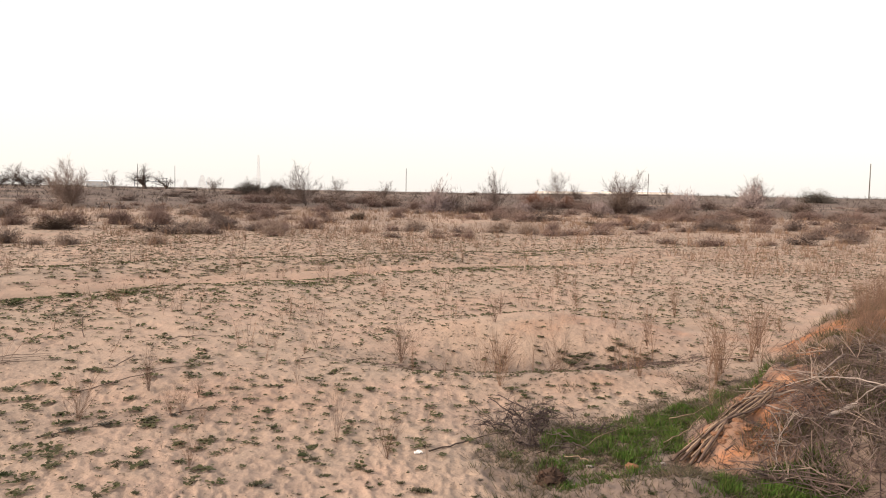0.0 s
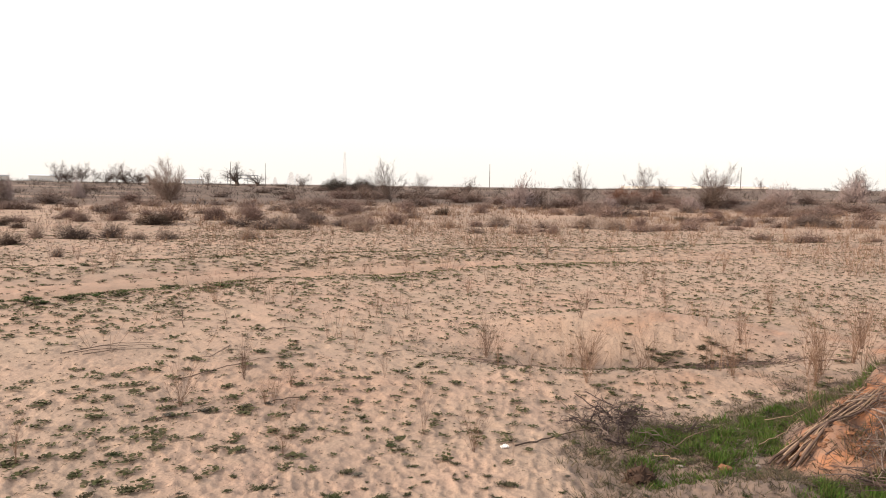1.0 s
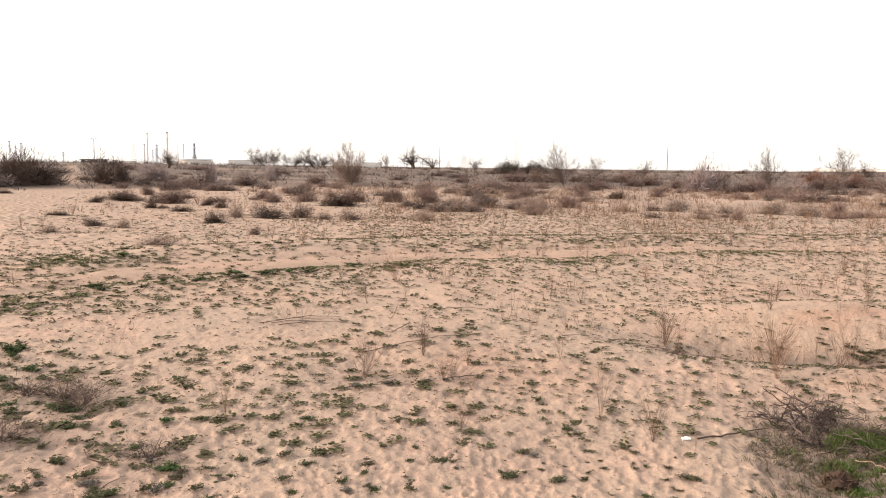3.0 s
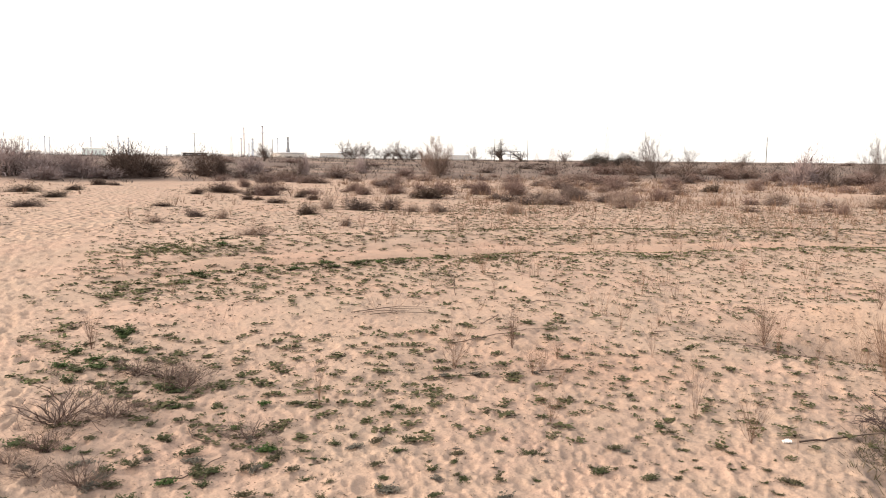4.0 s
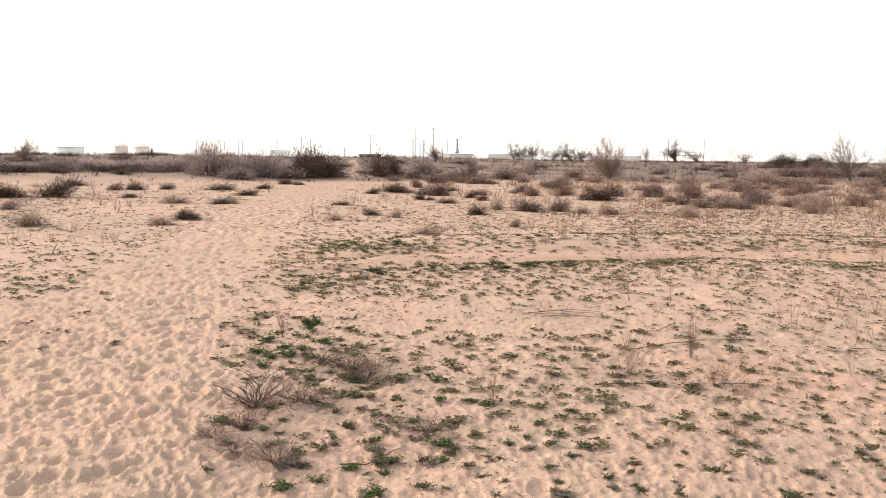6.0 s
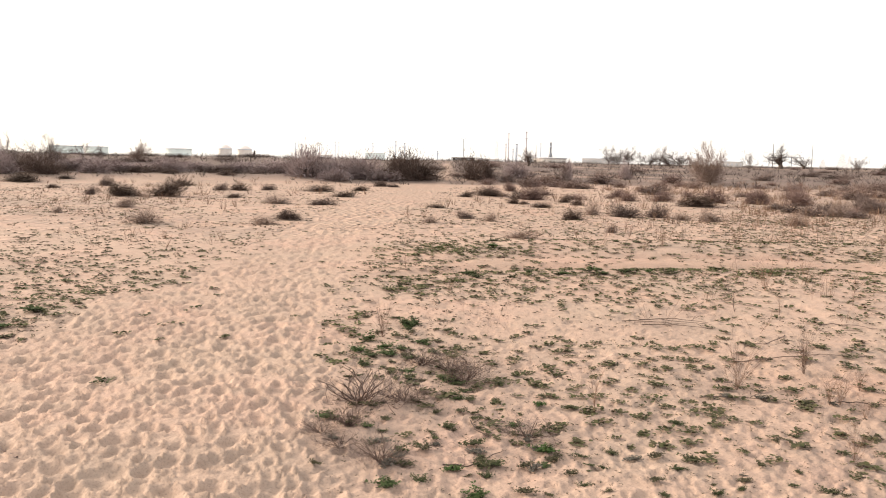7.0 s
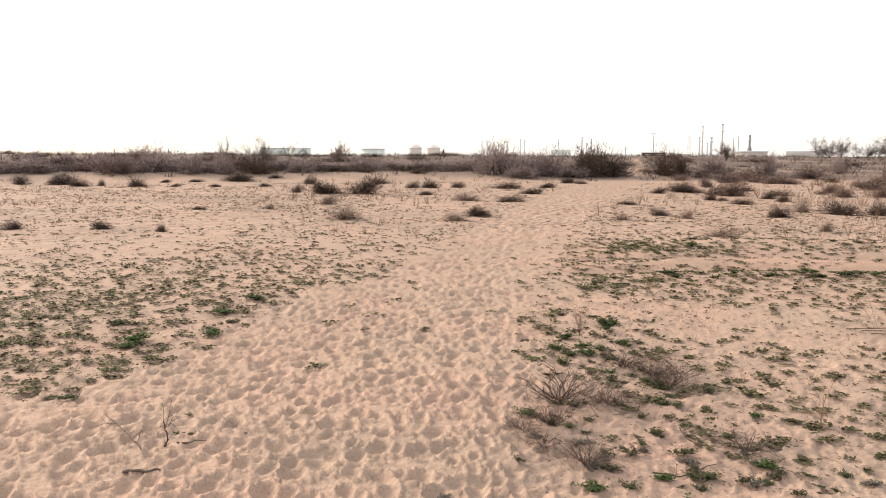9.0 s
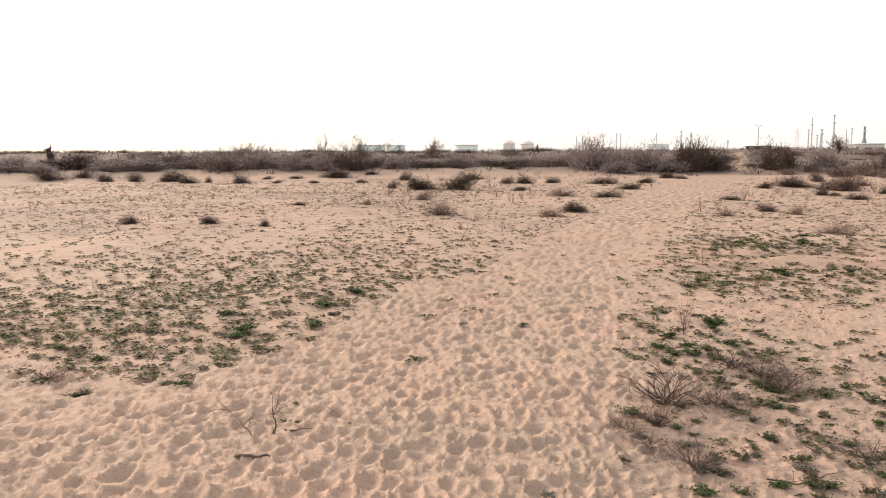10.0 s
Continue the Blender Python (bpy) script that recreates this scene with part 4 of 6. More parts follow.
stub = [tree_kind("narrow_tree", 380, 1, 0.05, 2, 3, 0.5, MAT_DARKTWIG, 0.02, 0.15, 500, MAT_EVERGREEN, 0.0)]
settle(stub, [(-64.6, -8.4, 0.75, 1.4), (-88.0, 43.5, 0.45, 0.9)], "small narrow dark tree on the rise", "narrow trees", rng, "tree", 0.02)
drop_kinds(warm + lean + brush + dark + grey + pale + mauve + thick + soft + rust + bare_trees + feather + old + ever + stub)


# ---- grass and scrub that nobody could count ----
def blades(x, y, z, h, spread, width, count, rng, bend=0.35):
    """Tufts of thin leaning blades: count to a tuft."""
    n = len(x)
    base = np.repeat(np.stack([x, y, z], -1), count, 0)
    hh, sp = np.repeat(h, count) * rng.uniform(0.5, 1.1, n * count), np.repeat(spread, count)
    a = rng.uniform(0, 2 * math.pi, n * count)
    off = rng.random(n * count) ** 0.5
    foot = base + np.stack([np.cos(a) * sp * off * 0.6, np.sin(a) * sp * off * 0.6, -0.02 * np.ones(n * count)], -1)
    tip = foot + np.stack([np.cos(a) * sp * off * bend * 2 + rng.normal(0, 1, n * count) * hh * 0.18, np.sin(a) * sp * off * bend * 2 + rng.normal(0, 1, n * count) * hh * 0.18, hh + 0.02], -1)
    w = np.repeat(width, count)[:, None] if np.ndim(width) else width
    b = rng.uniform(0, 2 * math.pi, n * count)
    side = np.stack([np.cos(b), np.sin(b), 0 * b], -1) * w
    mid = foot * 0.45 + tip * 0.55 + np.stack([rng.normal(0, 0.06, n * count) * hh, rng.normal(0, 0.06, n * count) * hh, 0 * hh], -1)
    v = np.stack([foot - side, foot + side, mid + side * 0.8, mid - side * 0.8, tip], 1).reshape(-1, 3)
    k = np.arange(n * count)[:, None] * 5
    return v, [k + np.array([[0, 1, 2, 3]]), k + np.array([[3, 2, 4]])]


def scattered(rng, count, az, d, chance, power=1.0):
    """Places in a sector, by a chance for each place."""
    a, r = np.radians(rng.uniform(*az, count)), (rng.uniform(d[0] ** (2 * power), d[1] ** (2 * power), count)) ** (0.5 / power)
    x, y = -r * np.sin(a), r * np.cos(a)
    keep = rng.random(count) < chance(x, y)
    return x[keep], y[keep]


def field(x, y):
    """The height of the ground with its small bumps, for many places."""
    r, t = np.hypot(x, y), np.arctan2(-x, y)
    i = np.clip(np.searchsorted(radii, r), 1, rows_n - 1)
    j = np.clip(np.searchsorted(turns[:len(fine)], t), 1, len(fine) - 1)
    return (GZ[i, j] + GZ[i - 1, j] + GZ[i, j - 1] + GZ[i - 1, j - 1]) / 4


def stuff(name, v, f, mat, label, category):
    return tagged(new(name, mesh_from(name, v, f, mat)), label, category, kind="stuff")


def slope_chance(x, y):
    d, foot = np.hypot(x, y), scrub_edge(bearing(x, y))
    return smooth(foot - 6, foot + 3, d) * (1 - trodden(x, y)) * (0.45 + 0.55 * smooth(-0.5, 0.3, waves(x, y, 4, 41)))


x, y = scattered(rng, 9000, (-29, 104), (46, 112), slope_chance, 0.7)
v, f = blades(x, y, field(x, y), rng.uniform(0.15, 0.55, len(x)), rng.uniform(0.2, 0.6, len(x)), 0.02, 5, rng, 0.6)
stuff("slope_scrub", v, f, MAT_SCRUB, "low grey-brown scrub and grass covering the rise", "scrub")


def dry_chance(x, y):
    az, d = bearing(x, y), np.hypot(x, y)
    front = 1 - smooth(18, 50, az)
    return (front * smooth(12, 24, d) * 1.0 + front * 0.25 * smooth(5, 12, d) + 0.08 * smooth(22, 30, d) + 0.35 * smooth(60, 70, az) * smooth(13, 18, d) * (1 - smooth(42, 50, d)) + 0.5 * smooth(80, 90, az) * smooth(22, 28, d) * (1 - smooth(42, 50, d))) * (1 - bare(x, y)) * (0.25 + 0.75 * smooth(-0.3, 0.5, waves(x, y, 3.0, 42))) * off_bank(x, y)


x, y = scattered(rng, 13000, (-28, 100), (7, 66), dry_chance, 0.75)
low = 1 - 0.6 * smooth(70, 80, bearing(x, y))
v, f = blades(x, y, field(x, y), low * rng.uniform(0.12, 0.42, len(x)), rng.uniform(0.08, 0.3, len(x)), np.clip(0.0002 * np.hypot(x, y), 0.0022, 0.009), 9, rng, 0.5)
stuff("dry_grass", v, f, MAT_STALKS, "sparse pinkish-brown dry grass and stalks on sand", "dry grass")

# ---- the far plain: works, poles and tanks ----
def far_place(az, d):
    a = radians(az)
    return -d * math.sin(a), d * math.cos(a)


def stand(ob, az, d, turn=None):
    x, y = far_place(az, d)
    ob.location = (x, y, float(height(x, y)))
    ob.rotation_euler = (0, 0, radians(az if turn is None else turn))
    return ob


def tall(d, degrees):
    """The height of something d metres off whose top stands so many degrees over eye level."""
    return 1.66 + d * math.tan(radians(degrees))


def utility_pole(az, d, top, label):
    x, y = far_place(az, d)
    h = tall(d, top) - float(height(x, y))
    ob = thing("utility_pole", label, "pole", group="poles on the plain")
    part("post", turned("post", MAT_POLE, [(0.11, -0.3), (0.10, h * 0.5), (0.075, h)], 10), ob)
    part("bracket", boxes("bracket", MAT_DARKSTEEL, [(0, 0.12, h - 0.4, 0.12, 0.16, 0.5)], 0.01), ob)
    for k in (0,):
        part("insulator", turned("insulator", MAT_WHITEPAINT, [(0.03, h - 0.46), (0.07, h - 0.36), (0.05, h - 0.26), (0.02, h - 0.2)], 8), ob).location = (k, 0.14, 0.02)
    return stand(ob, az, d)


utility_pole(7.45, 246, 1.71, "single grey wooden utility pole behind the rise")
utility_pole(-24.47, 176, 2.39, "tall grey wooden utility pole behind the rise")
utility_pole(-10.34, 230, 1.62, "grey wooden utility pole among bare trees")
utility_pole(26.45, 260, 1.56, "thin grey utility pole beside an old tree")
utility_pole(24.0, 330, 1.5, "thin grey utility pole on the plain")
utility_pole(42.8, 300, 1.3, "thin grey utility pole near the works")


def street_lamp(az, d, top):
    h = tall(d, top) - float(height(*far_place(az, d)))
    ob = thing("street_lamp", "tall steel lamp post with a double head", "lamp")
    part("post", turned("post", MAT_DARKSTEEL, [(0.16, -0.3), (0.13, h * 0.4), (0.08, h)], 10), ob)
    part("arm", boxes("arm", MAT_DARKSTEEL, [(0, 0, h, 1.5, 0.08, 0.08)], 0.01), ob)
    for k in (-0.7, 0.7):
        part("lamp_head", boxes("lamp_head", MAT_STEEL, [(k, 0, h + 0.08, 0.6, 0.32, 0.16)], 0.04), ob)
    return stand(ob, az, d)


street_lamp(48.2, 260, 1.62)


def chimney(az, d, top, wide, bands, label, flare=False):
    """A tapered stack, striped where it has bands."""
    h, r = tall(d, top), max(0.42 * d * math.tan(radians(wide)), 0.5)
    ob = thing("chimney", label, "chimney", group="stacks of the works")
    if bands:
        step = h / (2 * bands + 1)
        for k in range(2 * bands + 1):
            lo, hi = 1.15 - 0.4 * k / (2 * bands + 1), 1.15 - 0.4 * (k + 1) / (2 * bands + 1)
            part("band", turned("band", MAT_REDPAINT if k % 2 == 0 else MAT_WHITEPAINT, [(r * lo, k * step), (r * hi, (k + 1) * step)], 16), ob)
    else:
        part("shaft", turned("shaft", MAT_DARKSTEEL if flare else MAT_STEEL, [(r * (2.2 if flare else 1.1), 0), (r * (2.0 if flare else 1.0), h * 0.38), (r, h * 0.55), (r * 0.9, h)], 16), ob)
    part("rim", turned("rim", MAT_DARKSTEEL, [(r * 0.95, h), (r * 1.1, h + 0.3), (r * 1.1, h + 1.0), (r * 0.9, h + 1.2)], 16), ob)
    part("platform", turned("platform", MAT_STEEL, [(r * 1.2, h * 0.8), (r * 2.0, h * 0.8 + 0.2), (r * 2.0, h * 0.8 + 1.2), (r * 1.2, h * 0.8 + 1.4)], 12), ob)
    return stand(ob, az, d)


def lattice_tower(az, d, top, wide, label, name, arms=0):
    """A tapered tower of four legs with crossed braces, red and white in turn."""
    h, half = tall(d, top), 0.5 * d * math.tan(radians(wide))
    ob = thing(name, label, "tower", group="towers of the works")
    storeys = 9

    def corner(k, level):
        w = half * (1.6 - 1.25 * level / storeys)
        return np.array([w * (-1 if k in (0, 3) else 1), w * (-1 if k < 2 else 1), h * level / storeys])
    thick = max(0.10, d * 0.00016)
    for k in range(4):
        v, f = tubes([corner(k, s) for s in range(storeys)], [corner(k, s + 1) for s in range(storeys)], thick, thick, 4)
        part("leg", mesh_from("leg", v, [f], MAT_STEEL), ob)
    for s in range(storeys):
        p = [corner(k, s) for k in range(4)] + [corner((k + 1) % 4, s) for k in range(4)] + [corner(k, s + 1) for k in range(4)]
        q = [corner((k + 1) % 4, s + 1) for k in range(4)] + [corner(k, s + 1) for k in range(4)] + [corner((k + 1) % 4, s + 1) for k in range(4)]
        v, f = tubes(p, q, thick * 0.6, thick * 0.6, 4)
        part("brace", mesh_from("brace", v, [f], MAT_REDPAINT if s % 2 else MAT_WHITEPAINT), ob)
    for s in range(arms):
        z = h * (0.72 + 0.13 * s)
        v, f = tubes([(-half * 3.2, 0, z), (-half * 3.2, 0, z)], [(half * 3.2, 0, z), (0, 0, z + half)], thick, thick, 4)
        part("crossarm", mesh_from("crossarm", v, [f], MAT_STEEL), ob)
    return stand(ob, az, d)


lattice_tower(18.24, 520, 2.42, 0.24, "slim steel lattice mast far behind evergreen bushes", "lattice_mast")
lattice_tower(45.67, 1150, 1.49, 0.22, "red and white lattice tower of the far works", "lattice_tower")
lattice_tower(22.14, 900, 0.89, 0.5, "pale lattice tower far across the plain", "lattice_tower")
lattice_tower(21.7, 950, 0.75, 0.3, "pale lattice tower far across the plain", "lattice_tower")
lattice_tower(23.29, 900, 0.5, 0.3, "short pale lattice tower far across the plain", "lattice_tower")
chimney(43.48, 1250, 2.17, 0.17, 6, "tall chimney with red and white bands")
chimney(44.78, 1600, 2.05, 0.13, 6, "tall slender chimney with red and white bands paled for haze")
chimney(44.19, 1150, 1.26, 0.2, 0, "grey steel stack of the far works")
chimney(44.45, 1150, 0.9, 0.12, 0, "short grey steel stack of the far works")
chimney(44.98, 1200, 1.27, 0.13, 2, "slender banded stack of the far works")
chimney(42.41, 1200, 1.32, 0.10, 0, "slender grey steel stack of the far works")
chimney(41.68, 1150, 1.40, 0.18, 0, "dark flare stack with a wide foot", True)
for az, top, wide in ((58.62, 0.98, 0.09), (57.66, 1.19, 0.09), (57.38, 1.14, 0.08), (53.18, 1.30, 0.13), (52.52, 1.18, 0.13), (60.52, 1.06, 0.09), (50.06, 0.62, 0.14), (54.88, 1.15, 0.1), (52.85, 0.9, 0.08), (60.1, 0.95, 0.08)):
    chimney(az, 1250, top, wide, 0, "thin pale stack of the far works")


def storage_tank(az, d, top, wide, mat, label, dome):
    h, r = tall(d, top), 0.5 * d * math.tan(radians(wide))
    ob = thing("storage_tank", label, "tank", group="tanks of the works")
    wall = h * (0.72 if dome else 0.93)
    part("shell", turned("shell", mat, [(r, 0), (r, wall)], 40), ob)
    part("roof", turned("roof", MAT_RUST if dome else MAT_WHITE, [(r * 1.02, wall), (r * 0.8, wall + (h - wall) * 0.45), (r * 0.45, wall + (h - wall) * 0.85), (r * 0.1, h)], 40), ob)
    part("rail", turned("rail", MAT_STEEL, [(r * 1.04, wall - 0.6), (r * 1.07, wall - 0.6), (r * 1.07, wall + 0.1), (r * 1.04, wall + 0.1)], 40), ob)
    for k in range(3):
        part("hoop", turned("hoop", mat, [(r * 1.0, wall * (k + 1) / 4), (r * 1.02, wall * (k + 1) / 4 + 0.1), (r * 1.02, wall * (k + 1) / 4 + 0.4), (r * 1.0, wall * (k + 1) / 4 + 0.5)], 40), ob)
    return stand(ob, az, d)


storage_tank(64.17, 900, 0.82, 1.05, MAT_BEIGE, "beige storage tank with a brown domed roof", True)
storage_tank(65.51, 950, 0.86, 0.95, MAT_WHITE, "pale storage tank with a domed roof", True)
storage_tank(68.66, 950, 0.56, 1.75, MAT_TEAL, "wide pale teal storage tank", False)
storage_tank(75.8, 980, 0.6, 2.1, MAT_TEAL, "wide pale teal storage tank", False)
storage_tank(73.9, 1020, 0.58, 1.4, MAT_TEAL, "wide pale teal storage tank", False)
storage_tank(41.72, 700, 0.38, 2.4, MAT_WHITE, "wide low white storage tank", False)
storage_tank(46.9, 900, 0.25, 0.5, MAT_WHITE, "small white storage tank", False)


def long_building(az, d, top, wide, deep, mat, roof_mat, label, bays, name="works_building"):
    """A plain hall with a shallow roof, doors and a row of windows."""
    h, w = tall(d, top) - float(height(*far_place(az, d))), d * math.tan(radians(wide))
    eaves = h * 0.86
    ob = thing(name, label, "building", group="buildings of the plain")
    part("wall", boxes("wall", mat, [(0, 0, eaves / 2 - 0.2, w, deep, eaves + 0.4)]), ob)
    bm = bmesh.new()
    o = 0.3
    ends = [[bm.verts.new((x, y, z)) for y, z in ((-deep / 2 - o, eaves), (0, h), (deep / 2 + o, eaves), (0, eaves - 0.05))] for x in (-w / 2 - o, w / 2 + o)]
    for k in range(4):
        bm.faces.new((ends[0][k], ends[0][(k + 1) % 4], ends[1][(k + 1) % 4], ends[1][k]))
    bm.faces.new(ends[0]), bm.faces.new(list(reversed(ends[1])))
    bmesh.ops.recalc_face_normals(bm, faces=bm.faces)
    me = bpy.data.meshes.new("roof")
    bm.to_mesh(me), bm.free()
    me.materials.append(roof_mat)
    part("roof", me, ob)
    for k in range(bays):
        x = -w / 2 + w * (k + 0.5) / bays
        win = part("window", boxes("window", MAT_WHITEPAINT, [(x, -deep / 2 - 0.04, eaves * 0.6, w / bays * 0.5, 0.12, eaves * 0.3)], 0.02), ob)
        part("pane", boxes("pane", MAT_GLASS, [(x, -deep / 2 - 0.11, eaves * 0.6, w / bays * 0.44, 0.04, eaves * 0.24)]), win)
    return stand(ob, az, d)


long_building(54.71, 900, 0.55, 1.45, 14, MAT_TEAL, MAT_WHITE, "pale teal works building with pipework on its roof", 6)
long_building(58.33, 800, 0.32, 0.9, 10, MAT_BEIGE, MAT_WHITE, "low beige works building", 4)
long_building(38.2, 600, 0.42, 2.3, 16, MAT_WHITE, MAT_STEEL, "long low white hall with a grey roof", 8)
long_building(33.08, 420, 0.11, 1.2, 8, MAT_BEIGE, MAT_STEEL, "low beige hall behind the rise", 4)
long_building(29.0, 420, 0.36, 1.4, 10, MAT_WHITE, MAT_STEEL, "low white hall behind a feathery tree", 5)
long_building(48.24, 150, 0.26, 1.6, 3.2, MAT_HUT, MAT_HUT, "small grey concrete hut where the track crosses the rise", 2, "hut")
long_building(-4.5, 420, 0.30, 4.5, 14, MAT_BEIGE, MAT_STEEL, "long low hall with a grey roof on the plain", 12)
long_building(-9.6, 400, 0.36, 5.0, 14, MAT_BEIGE, MAT_STEEL, "long low hall with a grey roof on the plain", 14)
long_building(46.3, 1000, 0.2, 1.6, 12, MAT_BEIGE, MAT_WHITE, "low beige works building under the stacks", 6)
frame_h = tall(300, 0.62)
ob = thing("pipe_frame", "steel pipe frame behind an old tree", "frame")
for x in (-5.5, -1.8, 1.8, 5.5):
    part("post", boxes("post", MAT_DARKSTEEL, [(x, 0, frame_h / 2, 0.25, 0.25, frame_h)], 0.02), ob)
for z in (0.72, 0.97):
    part("beam", boxes("beam", MAT_DARKSTEEL, [(0, 0.28, frame_h * z, 11.6, 0.25, 0.22)], 0.02), ob)
stand(ob, 25.6, 300)

# ---- weeds close by ----
def rosette(seed, lobes, reach, lift, mat, name):
    """A low leafy mat: a few lobes of small leaves pressed to the ground round one root."""
    r = np.random.default_rng(seed)
    p, q, at = [], [], []
    for k in range(lobes):
        a = 2 * math.pi * (k + r.random()) / lobes
        end = np.array([math.cos(a), math.sin(a) * 0.8, r.uniform(0.05, lift)]) * reach * r.uniform(0.35, 0.95)
        p.append((0, 0, 0)), q.append(end)
        for _ in range(40):
            at.append(end * r.uniform(0.0, 1.05) + r.normal(0, 0.15, 3) * reach * [1, 1, 0.3])
    at = np.array(at)
    at[:, 2] = np.abs(at[:, 2])
    b, n = r.uniform(0, 2 * math.pi, len(at)), len(at)
    pieces = [tubes(p, q, 0.0025, 0.0012), leaves(at, np.stack([np.cos(b), np.sin(b), r.uniform(0.0, 0.5, n)], -1), reach * r.uniform(0.13, 0.30, n), reach * r.uniform(0.045, 0.085, n), 0.12, r)]
    v, f = gather(pieces)
    v[:, 2] += 0.008
    return mesh_from(name, v, f, mat)


WEED_KINDS = [rosette(500 + k, 3 + k % 4, 0.06, 0.4, MAT_WEED, "weed") for k in range(6)]
LUSH_KINDS = [rosette(520 + k, 7, 0.09, 0.5, MAT_LUSH, "lush_weed") for k in range(3)]
GREY_KINDS = [rosette(540 + k, 5, 0.065, 0.35, MAT_GREYWEED, "grey_weed") for k in range(3)]


def set_weed(kinds, x, y, size, name, label, group):
    ob = new(name, kinds[int(rng.integers(0, len(kinds)))])
    ob.matrix_basis = Matrix.LocRotScale((x, y, on_ground(x, y)), Euler((0, 0, rng.uniform(0, 6.28))), (size * 1.05, size * rng.uniform(0.7, 1.2), size * rng.uniform(0.75, 1.0)))
    return tagged(ob, label, "weed", group)


LUSH = [(-6.42, 4.58, 1.5), (-6.35, 4.5, 1.1), (-5.56, 3.66, 1.1), (-6.1, 3.83, 1.2), (-4.69, 3.58, 1.1), (-3.42, 2.08, 0.8), (-3.05, 2.36, 0.8), (-4.59, 3.6, 0.9),
        (-6.2, -0.89, 1.1), (-6.12, -0.22, 0.9), (-7.65, 0.33, 1.6), (-7.5, 0.25, 1.2), (-9.15, 1.71, 1.7), (-8.38, 0.23, 1.2), (-7.64, 0.98, 1.1), (-7.1, -0.87, 1.1), (-7.56, -1.18, 1.0), (-8.55, 1.26, 1.3), (-5.08, 0.37, 0.8)]
for x, y, s in LUSH:
    set_weed(LUSH_KINDS, x, y, 1.2 * s, "lush_weed", "bright green leafy weed lying on sand", "green weeds")
PLAIN = [(-2.39, 3.94, 1.0), (-2.55, 4.45, 0.9), (-2.5, 4.6, 0.8), (-2.31, 3.34, 0.9), (-2.12, 3.35, 0.9), (-1.47, 4.76, 1.2), (-1.38, 4.68, 1.0), (-1.83, 5.3, 1.0), (-1.91, 3.91, 0.7),
         (-3.1, 4.21, 1.1), (-3.57, 2.83, 1.5), (-3.48, 3.44, 1.2), (-2.92, 2.58, 1.1), (-4.38, 3.83, 1.2), (-4.37, 3.02, 1.4), (-3.69, 3.87, 1.1), (-3.07, 3.2, 1.0), (-3.2, 2.57, 0.9), (-3.85, 1.92, 0.9), (-3.76, 2.55, 0.8), (-5.38, 0.46, 0.8)]
for x, y, s in PLAIN:
    set_weed(WEED_KINDS, x, y, s, "weed", "small dark green weed flat on sand", "weeds on the sand")
for x, y, s in ((-3.94, 2.42, 1.5), (-3.64, 2.25, 1.4), (-3.7, 2.35, 1.2), (-4.1, 2.2, 1.0), (-3.3, 3.1, 1.0), (-3.5, 3.2, 1.0), (-3.42, 3.12, 0.8), (-2.6, 5.4, 1.0), (-3.0, 5.15, 1.3), (-3.2, 5.0, 1.2), (-2.75, 5.3, 1.0)):
    set_weed(GREY_KINDS, x, y, s, "grey_weed", "greyish half-dry weed on sand", "grey weeds")


for x0, y0, s in ((-6.2, 4.3, 0.5), (-5.6, 3.7, 0.4), (-4.6, 3.3, 0.4), (-4.0, 2.7, 0.45)):
    for k in range(24):
        x, y = rng.normal(x0, s), rng.normal(y0, s * 0.6)
        if float(trodden(np.array(x), np.array(y))) < 0.4:
            set_weed(LUSH_KINDS if k % 4 == 0 else WEED_KINDS, x, y, rng.uniform(0.6, 1.2), "weed", "green weed at the edge of the sandy track", "weeds by the track")
for k in range(60):
    x, y = (rng.normal(0.85, 0.26), rng.normal(8.2, 0.14)) if k % 3 else (rng.normal(0.2, 0.6), rng.normal(7.9, 0.2))
    set_weed(WEED_KINDS, x, y, rng.uniform(0.8, 1.5), "mat_weed", "dark green weed in the sandy hollow", "weeds of the hollow")


for k in range(75):
    az = rng.uniform(24, 56)
    far = rng.random() < 0.35
    d = float(np.interp(az, [15, 26, 38, 53, 60], [15.5, 14.7, 13.2, 12.0, 11.5])) + (rng.uniform(1.2, 2.6) if far else rng.normal(-1.25, 0.3))
    x, y = -d * math.sin(radians(az)), d * math.cos(radians(az))
    if float(bare(np.array(x), np.array(y))) < 0.3:
        set_weed(LUSH_KINDS if k % 3 == 0 else WEED_KINDS, x, y, rng.uniform(0.8, 1.9), "mat_weed", "green weed mat along the old wheel track", "weeds along the wheel track")


